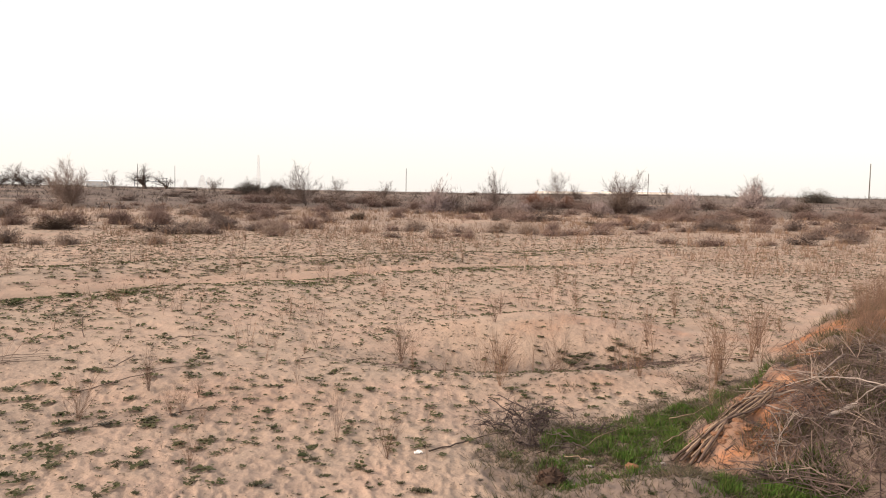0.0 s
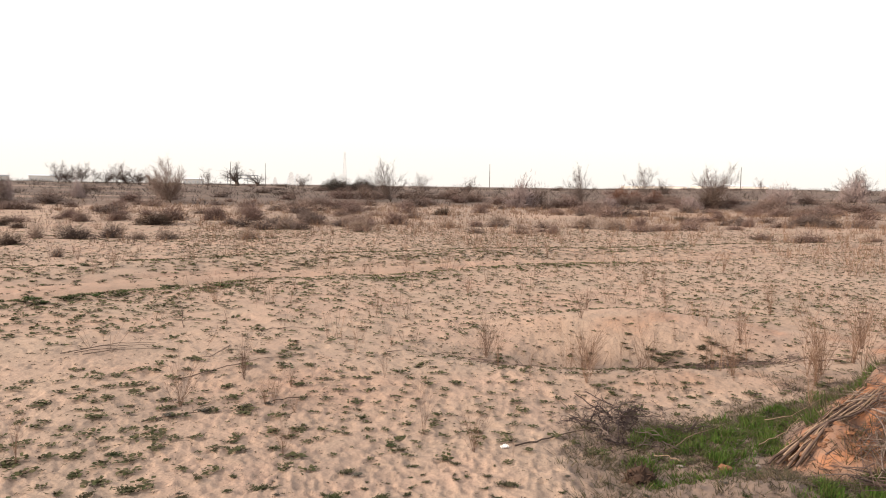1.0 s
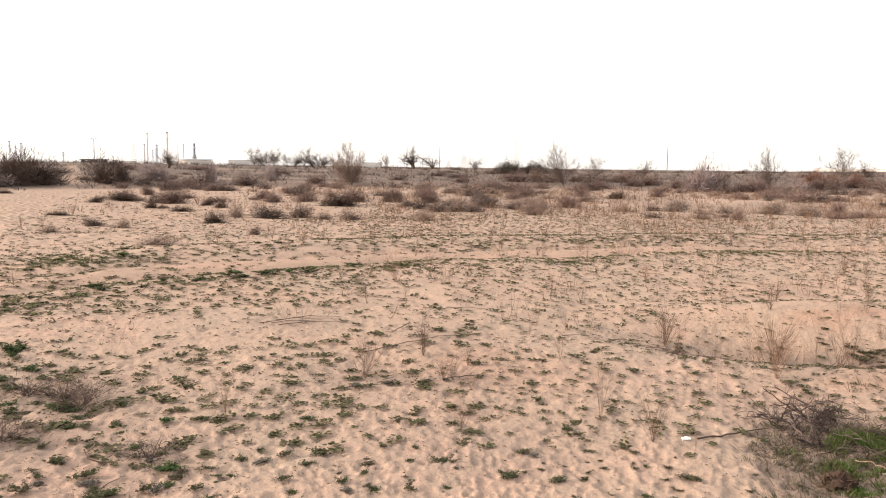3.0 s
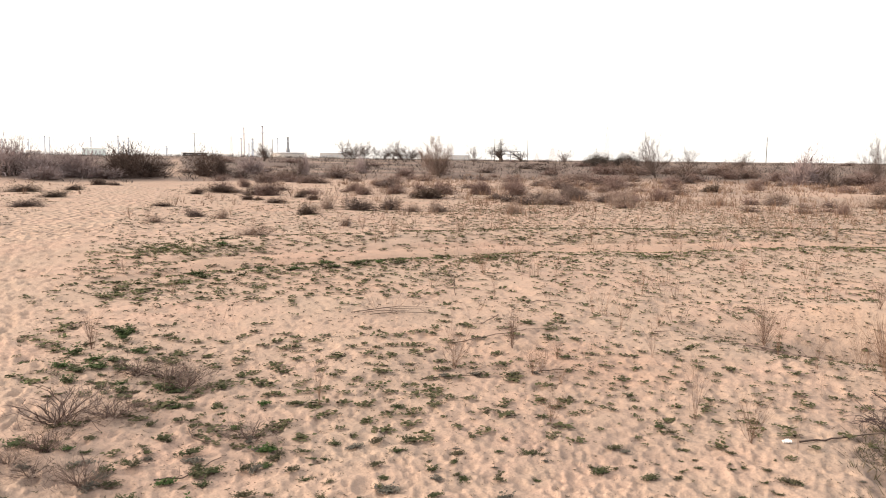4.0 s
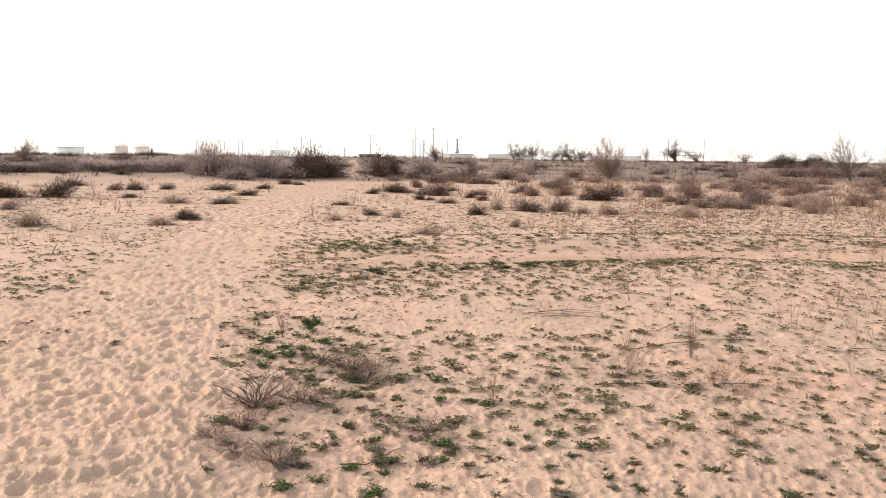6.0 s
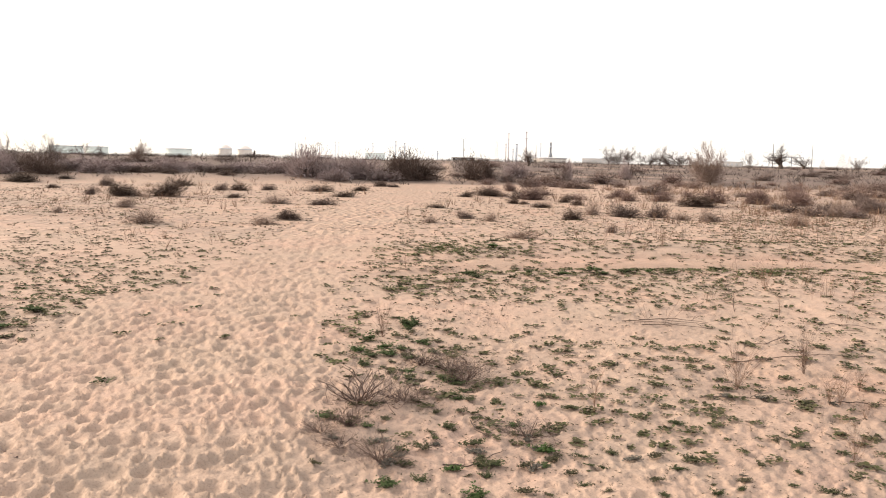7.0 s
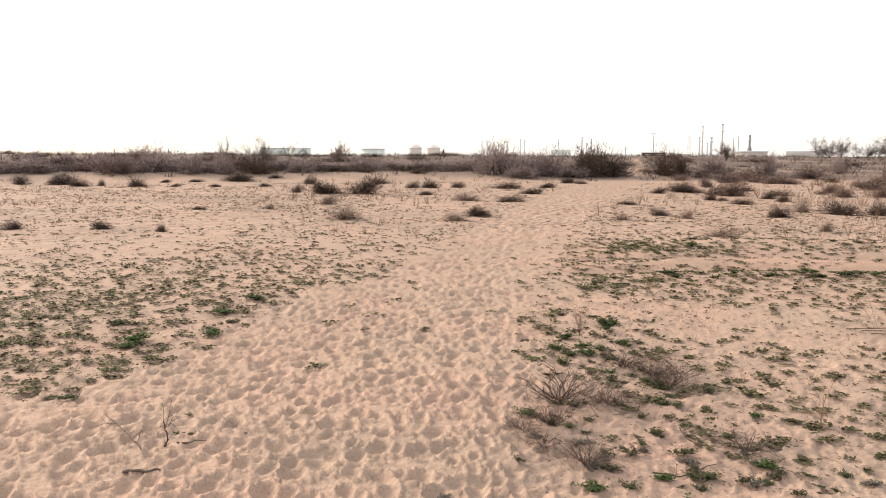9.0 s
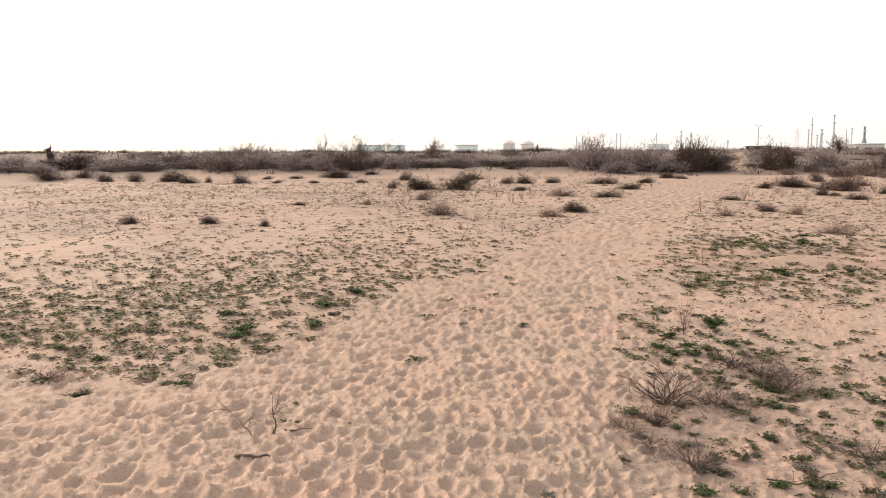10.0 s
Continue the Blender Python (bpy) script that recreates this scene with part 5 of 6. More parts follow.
def weed_chance(x, y):
    """How thickly the weeds stand: none on the track, patches elsewhere."""
    az, d = bearing(x, y), np.hypot(x, y)
    patch = smooth(-0.75, 0.55, waves(x, y, 1.6, 51) + 0.6 * waves(x, y, 0.6, 52))
    right = (1 - smooth(50, 62, az)) * (0.72 + 0.28 * smooth(5, 9, d) + 0.4 * smooth(28, 38, az) * (1 - smooth(6.5, 7.5, d)))
    band = smooth(55, 68, az) * smooth(5.0, 6.5, d) * (1 - 0.35 * smooth(10, 13, d)) * (1 - 0.9 * smooth(13, 16, d))
    edge = 0.95 * np.exp(-((np.abs(old_track(x, y)) - 1.4) / 0.8) ** 2) * (1 - smooth(45, 55, az))
    strength = np.maximum.reduce([right * (0.62 + 0.35 * smooth(8, 11, d) - (0.15 + 0.3 * smooth(26, 34, az)) * smooth(14, 24, d)), 1.5 * band, edge, 2.6 * smooth(24, 34, az) * (1 - smooth(52, 58, az)) * smooth(8.5, 9.8, d) * (1 - smooth(12.5, 13.5, d)), 0.05 * np.ones_like(d)]) * (0.12 + 0.88 * smooth(0.4, 0.9, np.abs(old_track(x, y)) + 1.5 * smooth(50, 56, az)))
    strength = strength * (1 - 0.85 * smooth(26, 34, az) * (1 - smooth(54, 58, az)) * np.maximum(smooth(7.2, 7.8, d + 0.3 * waves(x, y, 0.9, 54)) * (1 - smooth(8.7, 9.3, d + 0.3 * waves(x, y, 0.9, 55))), 0.8 * smooth(13.0, 14.5, d)))
    green = 0.8 * smooth(24, 34, az) * (1 - smooth(53, 57, az)) * smooth(8.8, 9.5, d) * (1 - smooth(12.0, 13.0, d)) * smooth(-0.7, 0.1, waves(x, y, 0.7, 56))
    strength = strength + 0.5 * np.exp(-((x + 2.8) ** 2 + (y - 4.3) ** 2) / 1.5) * 0.4
    strength = strength + (0.22 - 0.07 * smooth(18, 26, az)) * (1 - smooth(40, 48, az)) * (1 - smooth(6.0, 7.5, d))
    strength = strength * np.clip(1 - bump(x, y, 0.6, 9.0, 1.3, 0.75, 8, 0.85) - bump(x, y, 2.2, 9.0, 0.7, 0.6, 0, 0.8) - bump(x, y, 0.9, 6.95, 0.8, 0.3, 20, 0.6), 0, 1)
    clear = smooth(-0.4, -0.1, waves(x, y, 4.0, 53) + 0.5)
    even = 0.55 * (1 - smooth(20, 28, az)) * smooth(8.5, 11, d)
    return np.maximum(strength * (0.35 + 0.65 * patch + even * (1 - patch)) * np.maximum(clear, even), green) * (1 - np.clip(1.4 * bare(x, y), 0, 1)) * (1 - smooth(22, 34, d) * 0.8) * off_bank(x, y)


places = []
for step, first_az, last_az in ((0.19, 22, 103), (0.155, -27, 22)):
    # the weeds are smaller and closer together towards the bank
    x, y = np.meshgrid(np.arange(-34, 16, step), np.arange(-8, 34, step))
    x, y = x.ravel() + rng.uniform(-0.53, 0.53, x.size) * step, y.ravel() + rng.uniform(-0.53, 0.53, y.size) * step
    az, d = bearing(x, y) + 4 * waves(x, y, 1.5, 89), np.hypot(x, y)
    keep = (rng.random(x.size) < 0.02 + 1.3 * weed_chance(x, y) * (1 - 0.3 * smooth(15, 20, d) * (az < 22))) & (d > 3.0) & (d < 34) & (az > first_az) & (az <= last_az) & (np.hypot(x + 0.73, y - 4.8) > 0.13)
    places.append((x[keep], y[keep]))
x, y = (np.concatenate(c) for c in zip(*places))
size = np.clip(rng.lognormal(-0.14, 0.42, len(x)), 0.3, 1.8) * (0.66 + 0.34 * smooth(20, 26, bearing(x, y)))
near = np.argsort(np.hypot(x, y))[:230]
for k in near:
    set_weed(WEED_KINDS if rng.random() < 0.85 else GREY_KINDS, x[k], y[k], min(1.0 * float(size[k]), 1.4), "weed", "small dark green weed flat on sand", "weeds on the sand")
rest = np.setdiff1d(np.arange(len(x)), near)
rx, ry, rs, rz = x[rest], y[rest], size[rest], field(x[rest], y[rest])
rs = rs * (1 + 0.12 * smooth(26, 34, bearing(rx, ry)) + 0.16 * smooth(55, 65, bearing(rx, ry)))


def mats(rx, ry, rz, rs, count, leaf):
    """Small leaves pressed to the ground round each root."""
    out, lean_way = [], rng.uniform(0, 2 * math.pi, len(rx))
    for k in range(count):
        a, b = rng.uniform(0, 2 * math.pi, len(rx)), rng.uniform(0, 2 * math.pi, len(rx))
        off = rng.uniform(0.0, 0.048, len(rx)) * rs
        turn = lean_way + (rng.random(len(rx)) < 0.5) * math.pi
        at = np.stack([rx + np.cos(a) * off + np.cos(turn) * 0.022 * rs, ry + np.sin(a) * off + np.sin(turn) * 0.022 * rs, rz + 0.012], -1)
        out.append(leaves(at, np.stack([np.cos(b), np.sin(b), rng.uniform(0.0, 0.3, len(rx))], -1), leaf * rng.uniform(0.65, 1.4, len(rx)) * np.minimum(rs, 1.3), 0.4 * leaf * np.minimum(rs, 1.3), 0.08, rng))
    return out


close = np.hypot(rx, ry) < 8.0
small = ~close & (bearing(rx, ry) < 24)
large = ~close & ~small
v, f = gather(mats(rx[close], ry[close], rz[close], rs[close], 30, 0.029) + mats(rx[small], ry[small], rz[small], rs[small], 6, 0.055) + mats(rx[large], ry[large], rz[large], rs[large], 10, 0.043))
stuff("field_weeds", v, f, MAT_WEEDS, "thousands of small olive weeds scattered over sand", "weeds")

# the greener strip on both sides of the old wheel track
az, off = rng.uniform(-8, 56, 5200), rng.choice([-1.35, 1.5, 2.4], 5200, p=[0.5, 0.35, 0.15]) + rng.normal(0, 0.4, 5200)
d = np.interp(az, [-26, -16, -8, 5, 15, 26, 38, 53, 60], [36, 23.8, 20.3, 17.3, 15.5, 14.7, 13.2, 12.0, 11.5]) + off
x, y = -d * np.sin(np.radians(az)), d * np.cos(np.radians(az))
keep = (rng.random(5200) < 0.15 + 0.85 * smooth(-0.1, 0.5, waves(x, y, 1.8, 85) + 0.4 * waves(x, y, 0.5, 86)) * (0.45 + 0.55 * smooth(10, 24, az))) & (bare(x, y) < 0.2)
x, y = x[keep], y[keep]
v, f = gather(mats(x, y, field(x, y), rng.uniform(0.5, 1.3, len(x)), 12, 0.042))
stuff("track_weeds", v, f, MAT_TRACKWEED, "low yellowish-green weeds along an old wheel track", "weeds")
az, d = rng.uniform(58, 104, 3600), rng.uniform(5.2, 13.0, 3600)
x, y = -d * np.sin(np.radians(az)), d * np.cos(np.radians(az))
keep = (rng.random(3600) < 0.12 + 0.7 * smooth(-0.2, 0.5, waves(x, y, 1.4, 95) + 0.4 * waves(x, y, 0.4, 96))) & (bare(x, y) < 0.25) & (rng.random(3600) > smooth(10.5, 13, d))
x, y = x[keep], y[keep]
v, f = gather(mats(x, y, field(x, y), rng.uniform(0.45, 1.25, len(x)), 16, 0.036))
stuff("footpath_weeds", v, f, MAT_TRACKWEED, "low green weeds in a patch beside the sandy footpath", "weeds")


def litter_chance(x, y):
    d, az = np.hypot(x, y), bearing(x, y)
    return (1 - np.clip(1.3 * bare(x, y), 0, 1)) * (1 + 0.3 * smooth(13, 17, d) * smooth(60, 68, az)) * (0.25 + 0.75 * smooth(-0.4, 0.4, waves(x, y, 1.3, 57) + 0.5 * waves(x, y, 4.0, 58))) * off_bank(x, y) * (1 - 0.5 * smooth(8.5, 11, d) * (1 - smooth(20, 28, az)))


x, y = scattered(rng, 40000, (-28, 103), (3.2, 48), litter_chance, 0.55)
more_x, more_y = scattered(rng, 9000, (-28, 103), (3.0, 9), litter_chance, 0.7)
x, y = np.concatenate([x, more_x]), np.concatenate([y, more_y])
n, d = len(x), np.hypot(x, y)
at, a = np.repeat(np.stack([x, y, field(x, y) + 0.006], -1), 3, 0), rng.uniform(0, 2 * math.pi, 3 * n)
size = np.repeat(rng.uniform(0.3, 1.0, n) * np.clip(0.005 * d, 0.02, 0.08), 3)
at = at + np.stack([rng.normal(0, 0.4, 3 * n) * size, rng.normal(0, 0.4, 3 * n) * size, rng.uniform(0, 0.15, 3 * n) * size], -1)
v, f = slivers(at, np.stack([np.cos(a), np.sin(a), rng.uniform(-0.02, 0.35, 3 * n)], -1), size, size * 0.16, rng)
stuff("plant_litter", v, [f], MAT_LITTER, "bits of dead brown plants strewn over sand", "litter")


# ---- upright dry weeds and twig bushes close by ----
def dry_weed(seed, stems, spread, mat, forks=2, thick=0.0035):
    r = np.random.default_rng(seed)
    out = []
    for k in range(stems):
        a, lean = r.uniform(0, 2 * math.pi), abs(r.normal(0, spread))
        sprout(r, (r.normal(0, 0.02), r.normal(0, 0.02), -0.01), (math.sin(lean) * math.cos(a), math.sin(lean) * math.sin(a), math.cos(lean)), r.uniform(0.6, 1.0), thick, 1, forks, 0.35, 0.10, out, 0.05)
    top = max(o[1][2] for o in out)
    return stems_mesh("dry_weed", [(p / top, q / top, a, b, l) for p, q, a, b, l in out], mat, 3, 0.0016)


TALL_KINDS = [dry_weed(600 + k, 2 + k % 3, 0.14, MAT_STALK, 3, 0.004) for k in range(5)]
BUSHY_KINDS = [dry_weed(620 + k, 10, 0.36, MAT_STALK, 3, 0.0034) for k in range(4)]
THIN_KINDS = [dry_weed(640 + k, 2, 0.25, MAT_PALE, 3, 0.0025) for k in range(4)]


def set_stalk(kinds, x, y, h, label, group, wide=1.0):
    ob = new("dry_weed", kinds[int(rng.integers(0, len(kinds)))])
    ob.matrix_basis = Matrix.LocRotScale((x, y, on_ground(x, y) - 0.005), Euler((0, 0, rng.uniform(0, 6.28))), (h * wide, h * wide, h))
    return tagged(ob, label, "dry weed", group)


TALL = [(-2.72, 7.98, 0.40), (-1.3, 5.02, 0.42), (0.36, 7.34, 0.6), (0.93, 7.7, 0.5), (1.0, 7.75, 0.45), (1.36, 8.04, 0.65), (-0.7, 6.65, 0.32), (-1.93, 6.31, 0.35), (-4.52, 9.64, 0.45), (-4.06, 9.44, 0.45),
        (-3.05, 10.09, 0.4), (-4.22, 10.51, 0.35), (-1.86, 10.65, 0.45), (-4.37, 8.25, 0.28), (0.1, 7.3, 0.5), (-0.4, 7.6, 0.5), (1.7, 7.2, 0.7), (2.1, 7.05, 0.8), (1.46, 6.23, 0.55)]
for x, y, h in TALL:
    set_stalk(TALL_KINDS, x, y, h, "slender upright brown dry weed on sand", "tall dry weeds")
BUSHY = [(-0.19, 8.0, 0.5), (-0.24, 9.35, 0.35), (2.45, 10.6, 0.3), (2.45, 16.1, 0.6), (-2.58, 5.47, 0.30), (-2.62, 5.4, 0.26), (-3.25, 5.26, 0.42), (-2.1, 4.48, 0.26), (-0.25, 7.9, 0.55), (0.3, 7.5, 0.45), (1.85, 7.3, 0.75), (2.3, 7.9, 0.7), (1.72, 6.99, 0.6), (-1.25, 7.85, 0.5), (0.75, 13.6, 0.5), (-2.1, 12.0, 0.4), (2.6, 8.6, 0.6)]
for x, y, h in BUSHY:
    set_stalk(BUSHY_KINDS, x, y, h, "reddish-brown dry weed with many branching stalks", "bushy dry weeds")
for x, y, h in ((0.36, 7.36, 0.62), (0.38, 7.38, 0.5), (0.98, 8.0, 0.5), (1.12, 8.1, 0.5), (-2.4, 4.76, 0.24), (-2.41, 3.75, 0.22), (-1.28, 7.85, 0.5), (-1.51, 5.96, 0.3), (-1.18, 6.84, 0.4), (-3.98, 6.5, 0.35), (-3.29, 5.28, 0.4), (-5.1, 3.0, 0.35), (-4.6, 4.4, 0.25), (-5.6, 4.9, 0.35), (-3.9, 4.2, 0.25)):
    set_stalk(THIN_KINDS, x, y, h, "thin pale dry weed leaning over sand", "thin dry weeds", 1.2)


def stalk_chance(x, y):
    az, d = bearing(x, y), np.hypot(x, y)
    return (0.25 + 0.75 * (1 - smooth(10, 40, az))) * (1 - smooth(52, 62, az) * 0.93) * (1 - np.clip(1.5 * bare(x, y), 0, 1)) * (0.3 + 0.7 * smooth(-0.2, 0.4, waves(x, y, 2.5, 61))) * off_bank(x, y)


x, y = scattered(rng, 1900, (-26, 100), (4.5, 34), stalk_chance, 0.75)
order = np.argsort(np.hypot(x, y))
x, y = x[order], y[order]
tall_of = rng.uniform(0.16, 0.5, len(x))
kind_of = [(TALL_KINDS, BUSHY_KINDS, THIN_KINDS, THIN_KINDS)[int(k)] for k in rng.integers(0, 4, len(x))]
for k in range(200):
    set_stalk(kind_of[k], x[k], y[k], tall_of[k], "slender dry weed standing among small green weeds", "scattered dry weeds")
pieces = []
for k in range(200, len(x)):
    pattern = kind_of[k][int(rng.integers(0, 4))]
    v, f = np.zeros(3 * len(pattern.vertices)), np.zeros(len(pattern.loops), int)
    pattern.vertices.foreach_get("co", v), pattern.loops.foreach_get("vertex_index", f)
    a = rng.uniform(0, 6.28)
    v = v.reshape(-1, 3) @ np.array([[math.cos(a), math.sin(a), 0], [-math.sin(a), math.cos(a), 0], [0, 0, 1]]) * tall_of[k]
    pieces.append((v + [x[k], y[k], on_ground(x[k], y[k]) - 0.005], f.reshape(-1, 4)))
v, f = gather(pieces)
stuff("dry_stalks", v, [np.concatenate(f)], MAT_STALKS, "thin brown dry stalks standing far out on the sand", "dry weeds")

near_grey = [mound_kind("twig_bush", 700 + k, MAT_BRUSH, (MAT_TWIG, MAT_BRUSH)[k % 2], 260, 0.15, 0.022, 1.3, 13, 0) for k in range(3)]
for k, (x, y, w, h) in enumerate([(-4.67, 2.76, 0.66, 0.30), (-4.45, 2.98, 0.5, 0.16), (-5.16, 3.72, 0.42, 0.17), (-4.62, 3.70, 0.5, 0.22), (-4.9, 3.80, 0.5, 0.18), (-3.48, 3.20, 0.42, 0.13), (-3.68, 2.24, 0.36, 0.2),
                                  (-4.27, 2.41, 0.36, 0.16), (-4.0, 2.17, 0.3, 0.1), (-4.25, 2.2, 0.3, 0.12), (-6.67, -1.16, 0.35, 0.12)]):
    ob = copy_thing(near_grey[k % 3], Matrix.LocRotScale((x, y, on_ground(x, y) - 0.01), Euler((0, 0, rng.uniform(0, 6.28))), (w, w, h)))
    tagged(ob, "low grey twiggy bush half dry on sand", "bush", "grey twig bushes")
drop_kinds(near_grey)


# ---- dead branches, the brush pile and the clay bank ----
def branch_mesh(points, thick, seed, twigs, mat, twig_len=0.25):
    """A bent branch through a few places, with side twigs."""
    r = np.random.default_rng(seed)
    pts = [np.array(p, float) for p in points]
    fine_pts = []
    for p, q in zip(pts, pts[1:]):
        for s in range(4):
            fine_pts.append(p + (q - p) * s / 4 + r.normal(0, 0.004, 3))
    fine_pts.append(pts[-1])
    n = len(fine_pts) - 1
    out = [(fine_pts[k], fine_pts[k + 1], thick * (1 - 0.6 * k / n), thick * (1 - 0.6 * (k + 1) / n), 2) for k in range(n)]
    for _ in range(twigs):
        k = int(r.integers(0, n))
        way = unit(fine_pts[k + 1] - fine_pts[k]) + r.normal(0, 0.5, 3)
        sprout(r, fine_pts[k], way, r.uniform(0.4, 1.0) * twig_len, thick * 0.4, 1, 1, 0.5, 0.15, out)
    return stems_mesh("dead_branch", out, mat, 6, 0.0015)


def dead_branch(ground_points, thick, seed, twigs, mat, label, group, twig_len=0.25):
    """Laid over places given as (x, y, height over the ground)."""
    x0, y0, _ = ground_points[0]
    z0 = on_ground(x0, y0)
    pts = [(x - x0, y - y0, on_ground(x, y) + h - z0) for x, y, h in ground_points]
    ob = new("dead_branch", branch_mesh(pts, thick, seed, twigs, mat, twig_len))
    ob.location = (x0, y0, z0)
    return tagged(ob, label, "branch", group)


BR = "dead branches of the brush pile"
dead_branch([(1.98, 5.52, 0.0), (2.06, 5.66, 0.07), (2.33, 5.92, 0.08), (2.75, 6.5, 0.10), (3.3, 7.3, 0.16)], 0.011, 1, 5, MAT_DEADWOOD, "long pale bent branch on the clay bank", BR)
dead_branch([(2.06, 5.66, 0.07), (1.98, 5.85, 0.06), (1.9, 6.08, 0.05), (1.86, 6.02, 0.10), (1.84, 6.05, 0.13)], 0.008, 2, 2, MAT_DEADWOOD, "pale hooked branch on the brush pile", BR)
dead_branch([(2.06, 5.06, 0.06), (1.93, 5.02, 0.05), (1.79, 4.97, 0.04)], 0.021, 3, 1, MAT_DEADWOOD, "short thick pale cut branch on the bank", BR)
dead_branch([(1.79, 4.97, 0.04), (1.68, 5.08, 0.06), (1.56, 5.22, 0.05)], 0.010, 4, 2, MAT_DEADWOOD, "thin pale branch on the bank", BR)
for k in range(24):
    # straight sticks side by side, propped on the slope of the bank
    w, over = k / 23, 0.008 * (k % 4)
    top, low = (1.61 + 0.10 * w + 0.02 * (k % 5), 5.60 - 0.18 * w + 0.015 * (k % 5)), (0.95 + 0.17 * w - 0.02 * (k % 6), 5.02 - 0.14 * w - 0.015 * (k % 6))
    along = [(low[0] + (top[0] - low[0]) * q, low[1] + (top[1] - low[1]) * q) for q in (0.0, 0.3, 0.6, 0.85, 1.0)]
    foot_z, top_z = on_ground(*low) + 0.01, on_ground(*top) + 0.06
    rise = [max(foot_z + (top_z - foot_z) * q - on_ground(*c), 0.012) + over for q, c in zip((0.0, 0.3, 0.6, 0.85, 1.0), along)]
    dead_branch([(c[0], c[1], h) for c, h in zip(along, rise)], 0.005 + 0.002 * (k % 3), 20 + k, 0, (MAT_TANWOOD, MAT_TANWOOD, MAT_BRUSH)[k % 3], "straight dry stick lying down the clay bank", "bundle of sticks")
r2 = np.random.default_rng(31)
for k in range(105):
    s, u = r2.uniform(0.4, 1.9), r2.uniform(-0.5, 1.9)
    x, y = 1.2 + 0.47 * u + 0.88 * s, 5.15 + 0.88 * u - 0.47 * s
    a = r2.uniform(0, 6.28)
    ln = r2.uniform(0.2, 0.6)
    h0, h1, h2 = r2.uniform(0, 0.05), r2.uniform(0.02, 0.10), r2.uniform(0.01, 0.13)
    dx, dy = math.cos(a) * ln, math.sin(a) * ln
    dead_branch([(x, y, h0), (x + dx * 0.4, y + dy * 0.5, h1), (x + dx, y + dy * 0.8, h2)], 0.004 + 0.009 * r2.random() ** 2, 50 + k, 4, (MAT_DEADWOOD, MAT_BRUSH, MAT_TWIG, MAT_TWIG, MAT_BRUSH, MAT_PALE)[k % 6], "grey dead branch tangled in the brush pile", BR, 0.3)
for k in range(4):
    s, u = r2.uniform(0.6, 1.6), r2.uniform(-0.2, 1.6)
    x, y, a, ln = 1.2 + 0.47 * u + 0.88 * s, 5.15 + 0.88 * u - 0.47 * s, r2.uniform(2.6, 4.4), r2.uniform(0.35, 0.75)
    dx, dy = math.cos(a) * ln, math.sin(a) * ln
    dead_branch([(x, y, 0.06), (x + dx * 0.3, y + dy * 0.35, 0.12), (x + dx * 0.65, y + dy * 0.6, 0.1), (x + dx, y + dy, 0.05)], r2.uniform(0.005, 0.009), 200 + k, 4, MAT_DEADWOOD, "long pale forked branch on top of the brush pile", BR, 0.4)
DK = "dead branches on the sand"
dead_branch([(-0.66, 4.88, 0.01), (-0.5, 5.03, 0.015), (-0.3, 5.25, 0.02), (-0.15, 5.32, 0.03)], 0.006, 5, 1, MAT_DARKTWIG, "long dark bare branch lying on sand", DK)
for k in range(46):
    x, y, a = 0.05 + r2.normal(0, 0.14), 5.5 + r2.normal(0, 0.2), r2.uniform(0, 6.28)
    ln = r2.uniform(0.12, 0.3)
    dead_branch([(x, y, 0.0), (x + 0.4 * ln * math.cos(a), y + 0.4 * ln * math.sin(a), r2.uniform(0.02, 0.07)), (x + ln * math.cos(a), y + ln * math.sin(a), r2.uniform(0.0, 0.14))], r2.uniform(0.003, 0.007), 300 + k, 5, MAT_HEAP if k % 6 else MAT_TWIG, "dark dead twig of a small brush heap", "small brush heap", 0.12)
for k, pts in enumerate([[(0.3, 5.04, 0.02), (0.5, 5.28, 0.03), (0.71, 5.55, 0.03)], [(0.21, 4.89, 0.02), (0.29, 4.88, 0.04), (0.36, 4.83, 0.02)], [(0.89, 5.2, 0.03), (1.05, 5.32, 0.06), (1.2, 5.45, 0.08)], [(1.05, 5.75, 0.03), (1.24, 5.82, 0.06), (1.5, 6.0, 0.08)],
                         [(0.2, 6.4, 0.01), (0.1, 6.1, 0.02), (-0.05, 5.8, 0.04)]]):
    dead_branch(pts, 0.004, 140 + k, 0, MAT_TANWOOD, "pale thin branch lying in green grass", DK)
for k, pts in enumerate([[(-3.82, 7.23, 0.01), (-3.75, 6.9, 0.02), (-3.74, 6.64, 0.01), (-3.95, 6.55, 0.01)], [(-3.63, 5.89, 0.01), (-3.4, 6.3, 0.02), (-3.23, 6.65, 0.01), (-2.9, 6.9, 0.02)], [(-3.32, 4.85, 0.01), (-3.1, 5.05, 0.015), (-2.92, 5.21, 0.01)],
                         [(-2.6, 5.45, 0.01), (-2.5, 5.55, 0.02), (-2.38, 5.64, 0.01)], [(-3.84, 7.99, 0.01), (-3.6, 8.15, 0.02), (-3.37, 8.33, 0.01)], [(-4.76, 7.95, 0.0), (-4.8, 8.0, 0.2), (-4.7, 8.1, 0.28), (-4.55, 8.15, 0.24)]]):
    dead_branch(pts, 0.0045, 160 + k, 2, MAT_DARKTWIG, "dark dead runner lying on sand", DK, 0.12)
